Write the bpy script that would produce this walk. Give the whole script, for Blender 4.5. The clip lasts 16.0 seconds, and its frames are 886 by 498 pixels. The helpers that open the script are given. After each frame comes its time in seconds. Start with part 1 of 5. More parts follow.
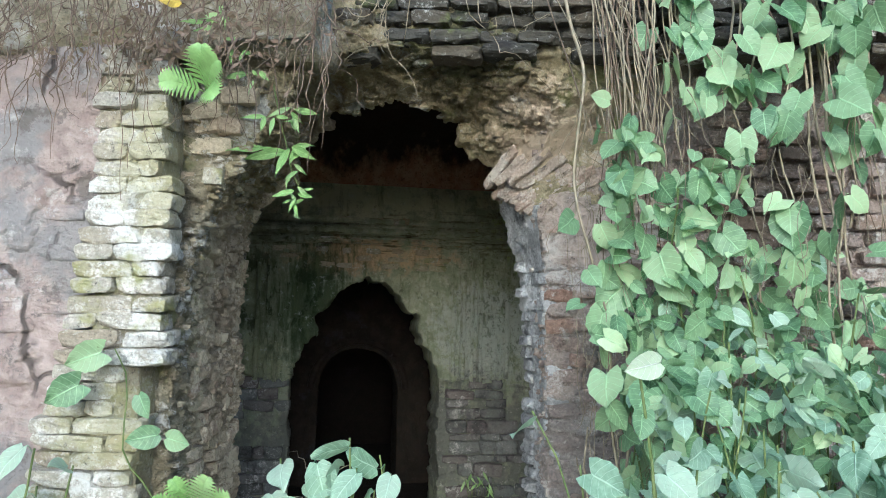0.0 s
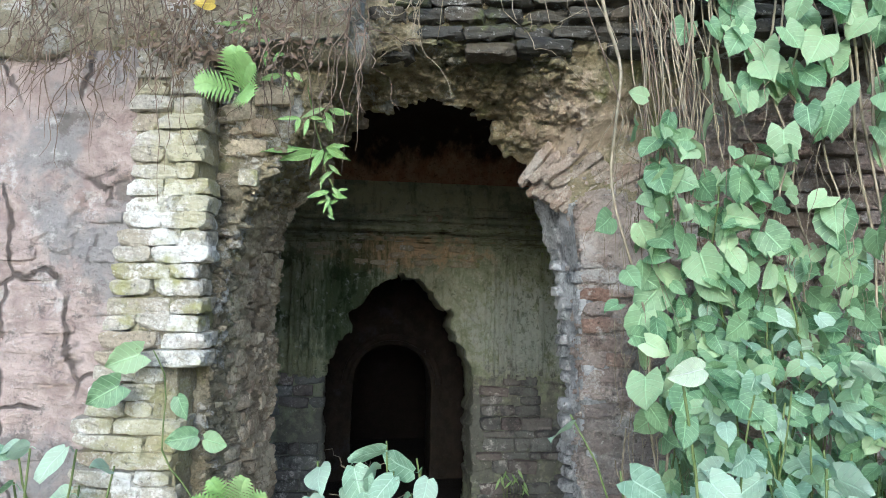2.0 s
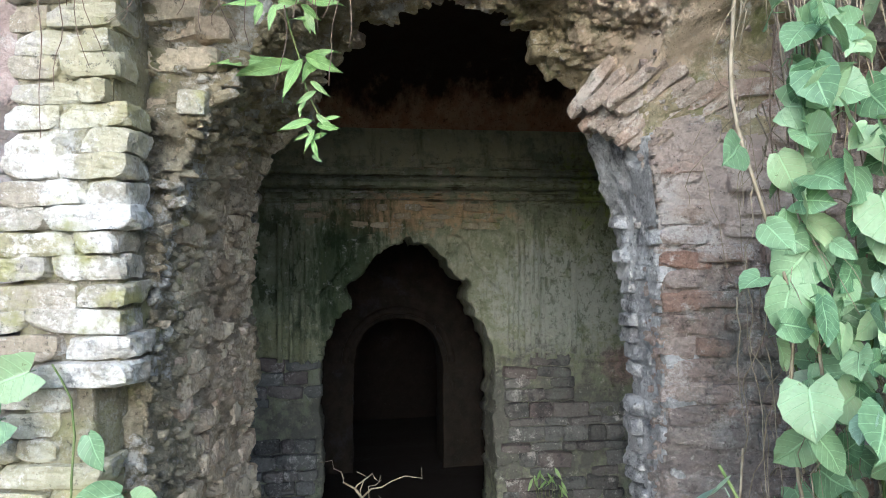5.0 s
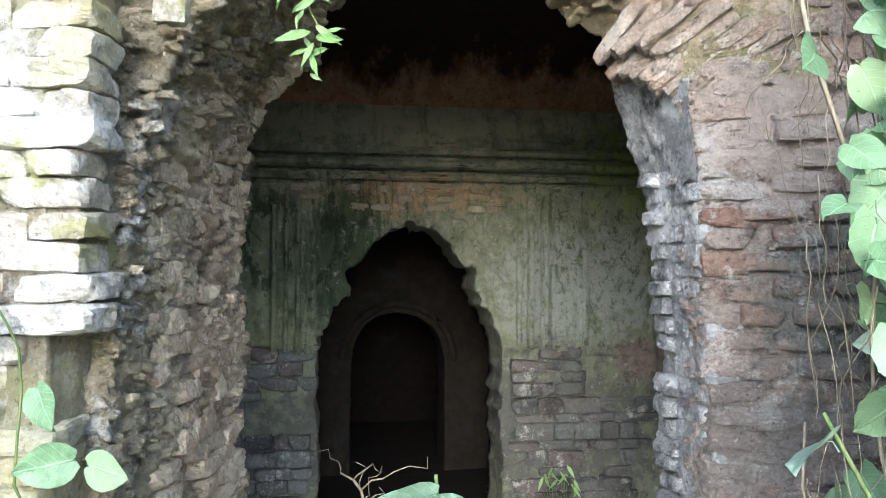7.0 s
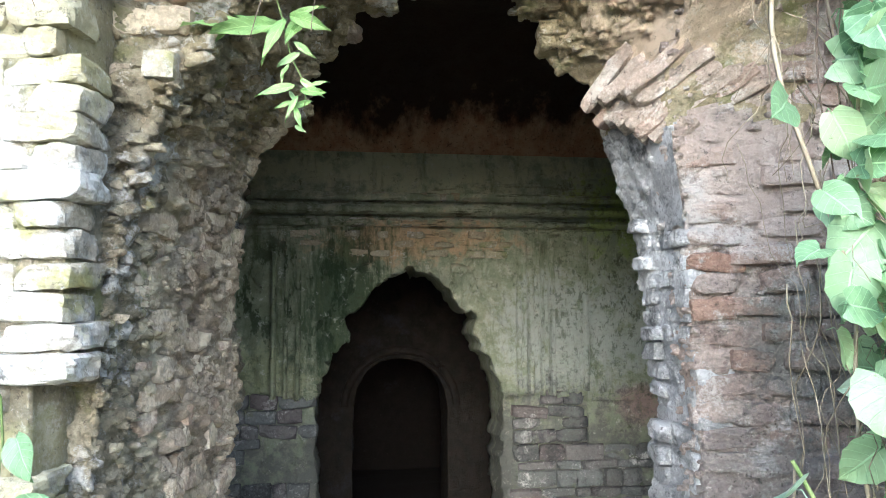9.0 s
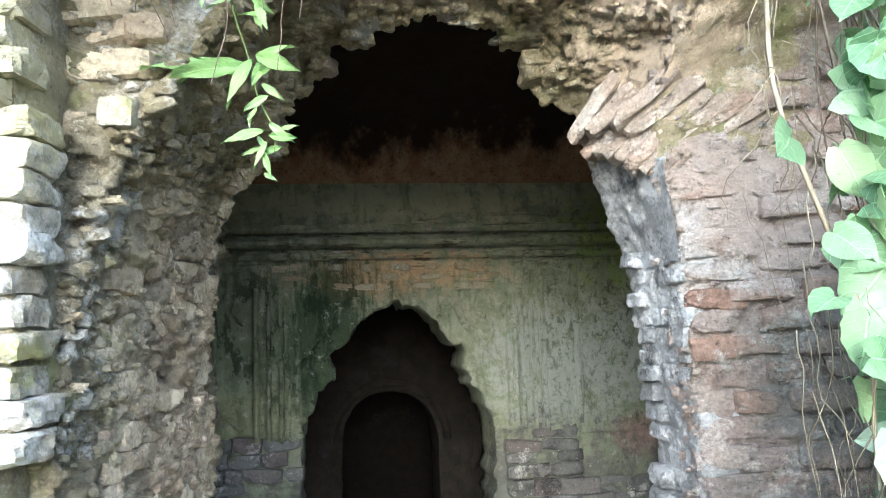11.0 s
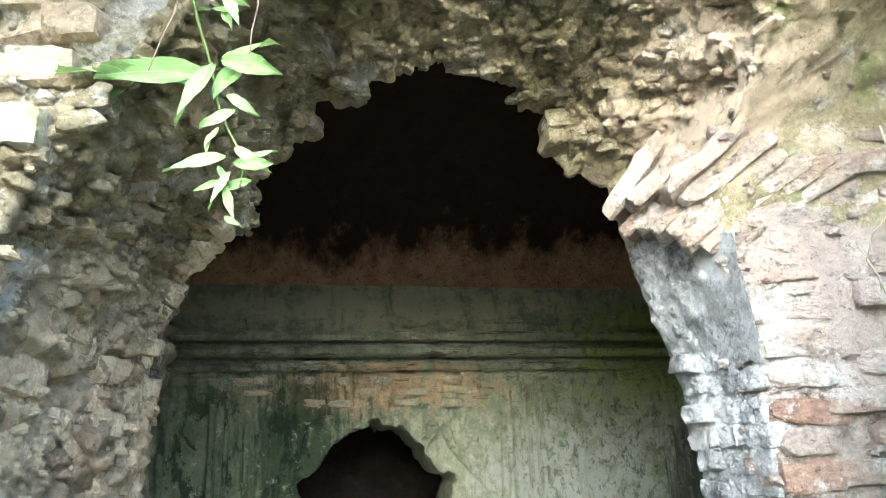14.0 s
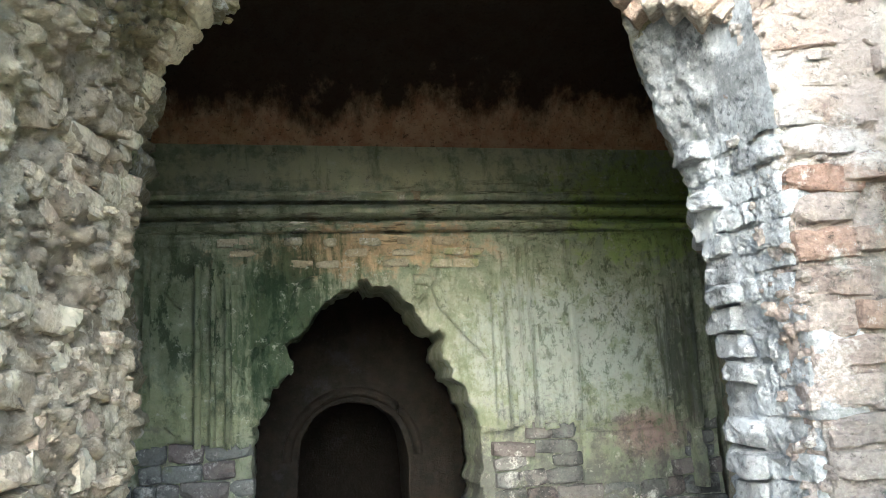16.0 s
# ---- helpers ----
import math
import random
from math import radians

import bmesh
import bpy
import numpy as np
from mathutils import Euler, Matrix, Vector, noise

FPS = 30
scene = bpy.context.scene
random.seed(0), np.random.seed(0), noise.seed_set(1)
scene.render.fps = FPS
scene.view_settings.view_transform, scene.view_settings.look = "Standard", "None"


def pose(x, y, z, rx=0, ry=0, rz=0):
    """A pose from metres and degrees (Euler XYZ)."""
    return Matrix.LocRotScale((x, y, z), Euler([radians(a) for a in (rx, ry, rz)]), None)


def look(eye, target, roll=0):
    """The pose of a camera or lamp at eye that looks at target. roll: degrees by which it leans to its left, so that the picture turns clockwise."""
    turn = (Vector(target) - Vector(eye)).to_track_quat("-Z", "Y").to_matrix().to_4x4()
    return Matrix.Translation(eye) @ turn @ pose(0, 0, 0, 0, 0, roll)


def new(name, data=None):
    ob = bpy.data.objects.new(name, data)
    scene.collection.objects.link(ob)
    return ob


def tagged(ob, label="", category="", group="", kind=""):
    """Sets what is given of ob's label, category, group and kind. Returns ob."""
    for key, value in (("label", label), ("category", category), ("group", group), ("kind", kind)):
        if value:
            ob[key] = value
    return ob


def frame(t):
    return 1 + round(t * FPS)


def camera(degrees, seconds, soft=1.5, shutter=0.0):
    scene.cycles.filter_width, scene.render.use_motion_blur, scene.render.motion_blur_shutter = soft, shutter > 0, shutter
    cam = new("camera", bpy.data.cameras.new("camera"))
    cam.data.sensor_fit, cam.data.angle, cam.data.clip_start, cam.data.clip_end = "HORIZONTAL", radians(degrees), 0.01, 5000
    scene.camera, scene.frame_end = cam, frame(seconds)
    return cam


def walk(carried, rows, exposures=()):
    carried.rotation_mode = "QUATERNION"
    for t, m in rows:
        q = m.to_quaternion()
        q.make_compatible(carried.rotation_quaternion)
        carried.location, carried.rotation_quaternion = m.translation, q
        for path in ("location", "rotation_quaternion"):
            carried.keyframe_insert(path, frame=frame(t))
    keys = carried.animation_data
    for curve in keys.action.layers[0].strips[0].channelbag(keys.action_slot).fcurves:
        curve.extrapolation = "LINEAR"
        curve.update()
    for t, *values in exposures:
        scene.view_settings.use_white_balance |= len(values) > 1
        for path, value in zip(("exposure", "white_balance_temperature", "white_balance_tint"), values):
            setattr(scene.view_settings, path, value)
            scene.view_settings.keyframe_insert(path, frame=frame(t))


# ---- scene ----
cam = camera(59.8, 16.0, soft=0.95)
METRES, EYE, TILT, LEAN, TURN = 2.2, 1.5, 4.0, 0.0, 0.0
ROWS = [
    (0.0, 0.0, 0.0, 0.0, -0.0, 0.0, 0.0),
    (0.5, 0.0009, -0.0043, 0.0033, 0.69, -0.28, 0.38),
    (1.0, 0.0011, -0.0055, 0.006, 0.46, -0.69, -0.09),
    (1.5, 0.002, -0.0066, 0.0086, 0.78, -0.81, 0.43),
    (2.0, -0.0053, 0.0086, 0.0102, 2.34, -0.51, 0.32),
    (2.5, -0.0156, 0.0316, 0.01, 1.38, -0.95, 0.77),
    (3.0, -0.0175, 0.0974, 0.0069, 1.71, -0.68, 0.21),
    (3.5, -0.0233, 0.1826, 0.0197, 2.95, -2.33, -0.15),
    (4.0, -0.0286, 0.221, 0.0276, 3.43, -3.74, 0.32),
    (4.5, -0.035, 0.2715, 0.0222, 3.16, -2.17, 1.04),
    (5.0, -0.0615, 0.3596, -0.0024, 2.09, -3.29, 1.78),
    (7.5, -0.0866, 0.4672, -0.079, 1.61, -1.4, 1.05),
    (8.0, -0.0745, 0.4695, -0.0718, 0.63, 0.67, 1.06),
    (8.5, -0.0649, 0.4595, -0.0735, 2.2, 0.96, 1.35),
    (11.0, -0.0608, 0.5057, -0.0467, 1.61, 2.45, 3.42),
    (11.5, -0.0863, 0.5869, -0.0387, -0.9, 5.96, 2.19),
    (12.0, -0.0904, 0.6361, -0.0485, -1.81, 5.98, 2.04),
    (12.5, -0.1046, 0.6763, -0.0519, -0.19, 7.9, 1.11),
    (13.0, -0.1049, 0.668, -0.0502, -0.08, 8.14, 1.77),
    (13.5, -0.1041, 0.6831, -0.057, -0.9, 10.78, 2.67),
    (14.0, -0.1051, 0.6989, -0.0619, -0.74, 11.48, 3.05),
    (14.5, -0.1149, 0.7208, -0.0922, -1.1, 11.16, 4.03),
    (15.0, -0.1208, 0.7357, -0.1257, -0.21, 11.31, 3.57),
    (15.5, -0.1226, 0.7527, -0.1481, -1.25, 8.3, 4.13),
    (16.0, -0.1252, 0.755, -0.1777, -1.99, 5.5, 4.11),
]
EXPOSURES = [(0.0, 0.55, 4600, 4), (5.0, 0.8, 4650, 9), (8.0, 1.45, 4650, 9), (11.0, 1.7, 4600, 6), (12.5, 2.02, 4600, 4), (16.0, 2.38, 4700, 3)]
walk(cam, [(t, pose(0, 0, EYE, TILT, LEAN, TURN) @ pose(METRES * x, METRES * y, METRES * z, 90 + pitch, roll, yaw)) for t, x, y, z, yaw, pitch, roll in ROWS], EXPOSURES)

# ---- light ----
SUN_UP, SUN_FROM = 17.0, 184.0     # elevation, and compass side it comes from (0 = +y, clockwise)
world = bpy.data.worlds.new("sky")
scene.world = world
world.use_nodes = True
sky = world.node_tree.nodes.new("ShaderNodeTexSky")
sky.sky_type = 'NISHITA'
sky.sun_disc = False
sky.sun_elevation = radians(SUN_UP)
sky.sun_rotation = radians(SUN_FROM)
sky.air_density, sky.dust_density, sky.ozone_density = 1.0, 6.0, 0.8
world.node_tree.links.new(sky.outputs[0], world.node_tree.nodes["Background"].inputs[0])
world.node_tree.nodes["Background"].inputs[1].default_value = 0.15
sun = new("sun", bpy.data.lights.new("sun", 'SUN'))
sun.data.energy, sun.data.angle, sun.data.color = 1.15, radians(75), (1.0, 0.96, 0.89)
az, el = radians(SUN_FROM), radians(SUN_UP)
sun_dir = Vector((math.sin(az) * math.cos(el), math.cos(az) * math.cos(el), math.sin(el)))
sun.matrix_world = look(sun_dir * 30, (0, 0, 0))

# ---- materials ----


class Nodes:
    """A short way to wire a node material."""

    def __init__(self, name):
        self.mat = bpy.data.materials.new(name)
        self.mat.use_nodes = True
        self.tree = self.mat.node_tree
        self.bsdf = self.tree.nodes["Principled BSDF"]
        self.where = self.tree.nodes.new("ShaderNodeNewGeometry").outputs["Position"]

    def link(self, a, b):
        if hasattr(a, "is_output"):
            self.tree.links.new(a, b)
        else:
            b.default_value = a

    def noise(self, scale, detail=5.0, rough=0.6, stretch=(1, 1, 1), shift=0.0):
        mp = self.tree.nodes.new("ShaderNodeMapping")
        mp.inputs["Scale"].default_value = stretch
        mp.inputs["Location"].default_value = (shift, shift * 0.7, shift * 1.3)
        self.tree.links.new(self.where, mp.inputs["Vector"])
        n = self.tree.nodes.new("ShaderNodeTexNoise")
        n.inputs["Scale"].default_value, n.inputs["Detail"].default_value, n.inputs["Roughness"].default_value = scale, detail, rough
        self.tree.links.new(mp.outputs[0], n.inputs["Vector"])
        return n.outputs["Fac"]

    def voronoi(self, scale, feature='F1', stretch=(1, 1, 1)):
        mp = self.tree.nodes.new("ShaderNodeMapping")
        mp.inputs["Scale"].default_value = stretch
        self.tree.links.new(self.where, mp.inputs["Vector"])
        n = self.tree.nodes.new("ShaderNodeTexVoronoi")
        n.feature = feature
        n.inputs["Scale"].default_value = scale
        self.tree.links.new(mp.outputs[0], n.inputs["Vector"])
        return n.outputs["Distance"]

    def ramp(self, fac, stops):
        r = self.tree.nodes.new("ShaderNodeValToRGB")
        while len(r.color_ramp.elements) < len(stops):
            r.color_ramp.elements.new(0.5)
        for e, (p, c) in zip(r.color_ramp.elements, stops):
            e.position = p
            e.color = (*c, 1) if len(c) == 3 else c
        self.link(fac, r.inputs[0])
        return r.outputs[0]

    def mask(self, fac, lo, hi):
        m = self.tree.nodes.new("ShaderNodeMapRange")
        m.interpolation_type = 'SMOOTHSTEP'
        self.link(fac, m.inputs["Value"])
        m.inputs["From Min"].default_value, m.inputs["From Max"].default_value = lo, hi
        return m.outputs["Result"]

    def mix(self, fac, a, b, mode='MIX'):
        m = self.tree.nodes.new("ShaderNodeMix")
        m.data_type, m.blend_type = 'RGBA', mode
        self.link(fac, m.inputs[0])
        for v, k in ((a, 6), (b, 7)):
            self.link((*v, 1) if isinstance(v, tuple) and len(v) == 3 else v, m.inputs[k])
        return m.outputs[2]

    def math(self, op, a, b=0.0):
        m = self.tree.nodes.new("ShaderNodeMath")
        m.operation = op
        self.link(a, m.inputs[0])
        self.link(b, m.inputs[1])
        return m.outputs[0]

    def blob(self, centre, size):
        """1 inside a soft ellipsoid patch, 0 outside: the extent of a stained or shaded patch."""
        mp = self.tree.nodes.new("ShaderNodeMapping")
        mp.vector_type = 'TEXTURE'
        mp.inputs["Location"].default_value, mp.inputs["Scale"].default_value = centre, size
        self.tree.links.new(self.where, mp.inputs["Vector"])
        ln = self.tree.nodes.new("ShaderNodeVectorMath")
        ln.operation = 'LENGTH'
        self.tree.links.new(mp.outputs[0], ln.inputs[0])
        return self.mask(ln.outputs["Value"], 1.5, 0.0)

    def stain_or_shading(self, patch, speckle, amount=1.0):
        """A patch broken up by a speckle."""
        return self.math('MULTIPLY', self.mask(self.math('ADD', self.math('MULTIPLY', patch, 0.64), self.math('MULTIPLY', speckle, 1.7)), 1.08, 1.42), amount)

    def random(self):
        return self.tree.nodes.new("ShaderNodeObjectInfo").outputs["Random"]

    def bump(self, height, strength, distance=0.01, before=None):
        b = self.tree.nodes.new("ShaderNodeBump")
        b.inputs["Strength"].default_value, b.inputs["Distance"].default_value = strength, distance
        self.link(height, b.inputs["Height"])
        if before:
            self.tree.links.new(before, b.inputs["Normal"])
        self.tree.links.new(b.outputs[0], self.bsdf.inputs["Normal"])
        return b.outputs[0]

    def done(self, colour, rough=0.9):
        self.link((*colour, 1) if isinstance(colour, tuple) and len(colour) == 3 else colour, self.bsdf.inputs["Base Color"])
        self.link(rough, self.bsdf.inputs["Roughness"])
        self.bsdf.inputs["Specular IOR Level"].default_value = 0.25
        return self.mat


def masonry(name, ground, second, lime=0.0, moss=0.0, soot=0.0, bricks=(), grit=0.6, lime_colour=(0.72, 0.70, 0.66), moss_colour=(0.16, 0.19, 0.06), shift=0.0, patches=()):
    """Old brick or lime mortar: two tones, then lime wash, algae and black crust in patches, pitted."""
    n = Nodes(name)
    big = n.noise(3.2, 5, 0.6, shift=shift)
    mid = n.noise(14, 6, 0.65, shift=shift + 3)
    fine = n.noise(90, 4, 0.7)
    base = n.mix(n.mask(mid, 0.36, 0.66), ground, second)
    if bricks:
        steps = [(i / max(1, len(bricks) - 1), c) for i, c in enumerate(bricks)]
        base = n.mix(0.78, base, n.ramp(n.random(), steps))
    base = n.mix(n.mask(fine, 0.3, 0.75), n.mix(0.35, base, (0.03, 0.025, 0.02)), base)
    if lime:
        base = n.mix(n.math('MULTIPLY', n.mask(n.math('ADD', n.noise(6, 7, 0.7, shift=shift + 9), n.math('MULTIPLY', fine, 0.25)), 0.74 - lime * 0.3, 0.86 - lime * 0.3), 0.85), base, lime_colour)
    if moss:
        base = n.mix(n.math('MULTIPLY', n.mask(n.math('ADD', n.noise(5, 6, 0.65, shift=shift + 21), n.math('MULTIPLY', mid, 0.3)), 0.84 - moss * 0.35, 1.0 - moss * 0.35), 0.8), base, moss_colour)
    if soot:
        base = n.mix(n.math('MULTIPLY', n.mask(n.math('ADD', n.noise(4, 7, 0.72, shift=shift + 33), n.math('MULTIPLY', fine, 0.25)), 0.78 - soot * 0.3, 0.92 - soot * 0.3), 0.85), base, (0.035, 0.035, 0.037))
    for centre, size, tint, amount in patches:
        base = n.mix(n.stain_or_shading(n.blob(centre, size), n.noise(9, 8, 0.75, shift=shift + 61), amount), base, tint)
    speck = n.noise(38, 7, 0.8, shift=shift + 50)
    base = n.mix(n.math('MULTIPLY', n.mask(speck, 0.57, 0.66), 0.65), base, (0.05, 0.045, 0.038))
    base = n.mix(n.math('MULTIPLY', n.mask(speck, 0.42, 0.35), 0.35 + 0.5 * lime), base, lime_colour)
    pits = n.mask(n.voronoi(55), 0.05, 0.35)
    b1 = n.bump(mid, grit * 0.7, 0.03)
    b2 = n.bump(speck, grit, 0.014, n.bump(fine, grit, 0.008, b1))
    n.bump(pits, grit * 0.35, 0.008, b2)
    return n.done(base, n.ramp(mid, [(0.0, (0.75,) * 3), (1.0, (0.98,) * 3)]))


def plaster_inner():
    """Old lime plaster of the corridor's back wall: grey and tan, green algae, run-down streaks, black spots; some
    shading is painted in.
    """
    n = Nodes("inner_plaster")
    mid, fine = n.noise(11, 7, 0.72), n.noise(70, 5, 0.75)
    streak = n.noise(7, 6, 0.68, (2.4, 2.4, 0.35))
    mottle = n.noise(17, 8, 0.78, shift=41)
    base = n.mix(n.mask(mid, 0.38, 0.62), (0.34, 0.37, 0.25), (0.52, 0.53, 0.39))
    # Yellow-tan upper band, painted paler to make up for light missing there.
    base = n.mix(n.stain_or_shading(n.blob((-0.50, 5.0, 2.17), (1.6, 0.9, 0.17)), mid, 0.85), base, (0.66, 0.64, 0.43))
    base = n.mix(n.stain_or_shading(n.blob((-0.48, 5.0, 1.80), (0.72, 0.8, 0.15)), mid, 0.9), base, (0.62, 0.44, 0.26))
    base = n.mix(n.stain_or_shading(n.blob((0.40, 5.1, 1.30), (0.70, 0.8, 0.46)), mid, 0.85), base, (0.54, 0.58, 0.54))
    base = n.mix(n.stain_or_shading(n.blob((0.85, 5.15, 1.95), (0.62, 0.8, 0.38)), mid, 0.85), base, (0.36, 0.46, 0.12))
    # Dark green algae at the left, made deeper to paint in the shade there.
    base = n.mix(n.stain_or_shading(n.blob((-1.10, 4.9, 1.50), (0.85, 0.8, 0.60)), n.math('ADD', n.math('MULTIPLY', mottle, 0.6), n.math('MULTIPLY', streak, 0.4)), 0.5), base, (0.13, 0.17, 0.08))
    base = n.mix(n.stain_or_shading(n.blob((-0.82, 4.9, 1.45), (0.34, 0.8, 0.60)), streak, 0.8), base, (0.05, 0.085, 0.04))
    base = n.mix(n.stain_or_shading(n.blob((-1.35, 4.9, 1.10), (0.5, 0.8, 0.26)), mid, 0.7), base, (0.42, 0.44, 0.24))
    spot = n.math('MULTIPLY', n.mask(n.noise(8, 9, 0.72, (1.4, 1.4, 0.6), shift=77), 0.50, 0.58), n.blob((-1.05, 4.9, 1.55), (0.75, 0.8, 0.48)))
    base = n.mix(n.math('MULTIPLY', spot, 0.95), base, (0.03, 0.055, 0.025))
    # Dark column by the corner: a band of shade put into the colour.
    base = n.mix(n.stain_or_shading(n.blob((0.95, 5.2, 1.25), (0.20, 0.8, 0.42)), streak, 0.8), base, (0.09, 0.10, 0.085))
    base = n.mix(n.stain_or_shading(n.blob((0.74, 5.2, 0.90), (0.24, 0.8, 0.16)), mid, 0.8), base, (0.50, 0.33, 0.31))
    base = n.mix(n.stain_or_shading(n.blob((-0.2, 5.05, 0.55), (2.4, 0.9, 0.62)), mid, 0.9), base, (0.17, 0.17, 0.155))
    base = n.mix(n.math('MULTIPLY', n.mask(streak, 0.55, 0.66), 0.4), base, (0.18, 0.21, 0.10))
    base = n.mix(n.math('MULTIPLY', n.mask(mottle, 0.57, 0.65), 0.6), base, (0.09, 0.10, 0.06))
    base = n.mix(n.math('MULTIPLY', n.mask(n.noise(19, 8, 0.78, shift=15), 0.57, 0.65), 0.6), base, (0.72, 0.71, 0.60))
    base = n.mix(n.math('MULTIPLY', n.mask(fine, 0.60, 0.72), 0.5), base, (0.08, 0.08, 0.055))
    fleck = n.math('MULTIPLY', n.mask(n.noise(24, 9, 0.75, (1.2, 1.2, 0.7), shift=91), 0.52, 0.60), n.blob((0.65, 5.15, 1.55), (0.8, 0.8, 0.85)))
    base = n.mix(n.math('MULTIPLY', fleck, 0.75), base, (0.09, 0.105, 0.06))
    # Dark cornice lines stand in for crevice shade, along with grime.
    lay = n.noise(7, 6, 0.7, (0.55, 0.55, 6.0), shift=23)
    crevice_shade = n.math('MULTIPLY', n.mask(lay, 0.55, 0.62), n.blob((-0.15, 5.0, 1.93), (1.15, 0.8, 0.20)))
    base = n.mix(n.math('MULTIPLY', crevice_shade, 0.9), base, (0.07, 0.065, 0.04))
    # Vertical dark lines likewise draw the shade of the grooves.
    rill = n.noise(9, 6, 0.7, (3.2, 3.2, 0.3), shift=27)
    crevice_shade = n.math('MULTIPLY', n.mask(rill, 0.56, 0.63), n.blob((0.35, 5.1, 1.45), (1.0, 0.8, 0.55)))
    base = n.mix(n.math('MULTIPLY', crevice_shade, 0.3), base, (0.12, 0.14, 0.085))
    b1 = n.bump(rill, 0.4, 0.03, n.bump(mid, 0.9, 0.035))
    b2 = n.bump(streak, 0.3, 0.03, b1)
    b3 = n.bump(mottle, 1.0, 0.025, b2)
    n.bump(fine, 0.6, 0.008, b3)
    return n.done(base, 0.85)


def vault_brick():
    """Red brick of the vault; ragged black above its springing puts shade into the colour."""
    n = Nodes("shaded_vault_brick")
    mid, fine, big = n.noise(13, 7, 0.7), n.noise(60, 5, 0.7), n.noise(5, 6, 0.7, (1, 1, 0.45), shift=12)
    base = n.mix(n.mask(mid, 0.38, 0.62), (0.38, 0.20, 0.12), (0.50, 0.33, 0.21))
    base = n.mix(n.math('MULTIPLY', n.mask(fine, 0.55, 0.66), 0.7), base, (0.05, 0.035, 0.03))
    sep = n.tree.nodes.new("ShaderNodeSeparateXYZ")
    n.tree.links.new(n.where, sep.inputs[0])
    # Black grows with height: the unlit crown painted into the brick.
    shade_rise = n.mask(n.math('ADD', sep.outputs[2], n.math('MULTIPLY', big, 0.75)), 2.70, 2.90)
    base = n.mix(n.math('MULTIPLY', shade_rise, 0.94), base, (0.014, 0.012, 0.011))
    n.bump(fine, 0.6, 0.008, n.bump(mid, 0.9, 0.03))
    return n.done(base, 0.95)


def plaster_left():
    """Pink lime plaster: grey bloom, hairline cracks with dark edges, missing flakes."""
    n = Nodes("pink_lime_plaster")
    big, mid, fine = n.noise(2.8, 6, 0.65), n.noise(12, 7, 0.7), n.noise(75, 4, 0.7)
    base = n.mix(n.mask(mid, 0.35, 0.65), (0.36, 0.28, 0.25), (0.52, 0.43, 0.39))
    base = n.mix(n.math('MULTIPLY', n.mask(big, 0.48, 0.60), 0.75), base, (0.28, 0.28, 0.28))
    base = n.mix(n.math('MULTIPLY', n.mask(n.noise(8, 8, 0.75, shift=9), 0.54, 0.64), 0.75), base, (0.62, 0.59, 0.56))
    base = n.mix(n.math('MULTIPLY', n.mask(n.noise(6, 8, 0.78, shift=19), 0.54, 0.62), 0.8), base, (0.19, 0.17, 0.15))
    warp = n.tree.nodes.new("ShaderNodeVectorMath")
    warp.operation = 'MULTIPLY_ADD'
    wob = n.tree.nodes.new("ShaderNodeTexNoise")
    wob.inputs["Scale"].default_value = 7.0
    n.tree.links.new(n.where, wob.inputs["Vector"])
    n.tree.links.new(wob.outputs["Color"], warp.inputs[0])
    warp.inputs[1].default_value = (0.12, 0.12, 0.12)
    n.tree.links.new(n.where, warp.inputs[2])
    v = n.tree.nodes.new("ShaderNodeTexVoronoi")
    v.feature = 'DISTANCE_TO_EDGE'
    v.inputs["Scale"].default_value = 3.0
    n.tree.links.new(warp.outputs[0], v.inputs["Vector"])
    crack = n.math('MULTIPLY', n.mask(v.outputs["Distance"], 0.03, 0.008), n.mask(n.noise(3, 3, shift=2), 0.42, 0.52))
    base = n.mix(n.math('MULTIPLY', crack, 0.85), base, (0.08, 0.065, 0.055))
    base = n.mix(n.math('MULTIPLY', n.mask(fine, 0.6, 0.72), 0.5), base, (0.16, 0.13, 0.11))
    b1 = n.bump(mid, 1.0, 0.035)
    b2 = n.bump(n.math('SUBTRACT', 1.0, crack), 0.8, 0.01, b1)
    n.bump(fine, 0.6, 0.006, b2)
    return n.done(base, 0.92)


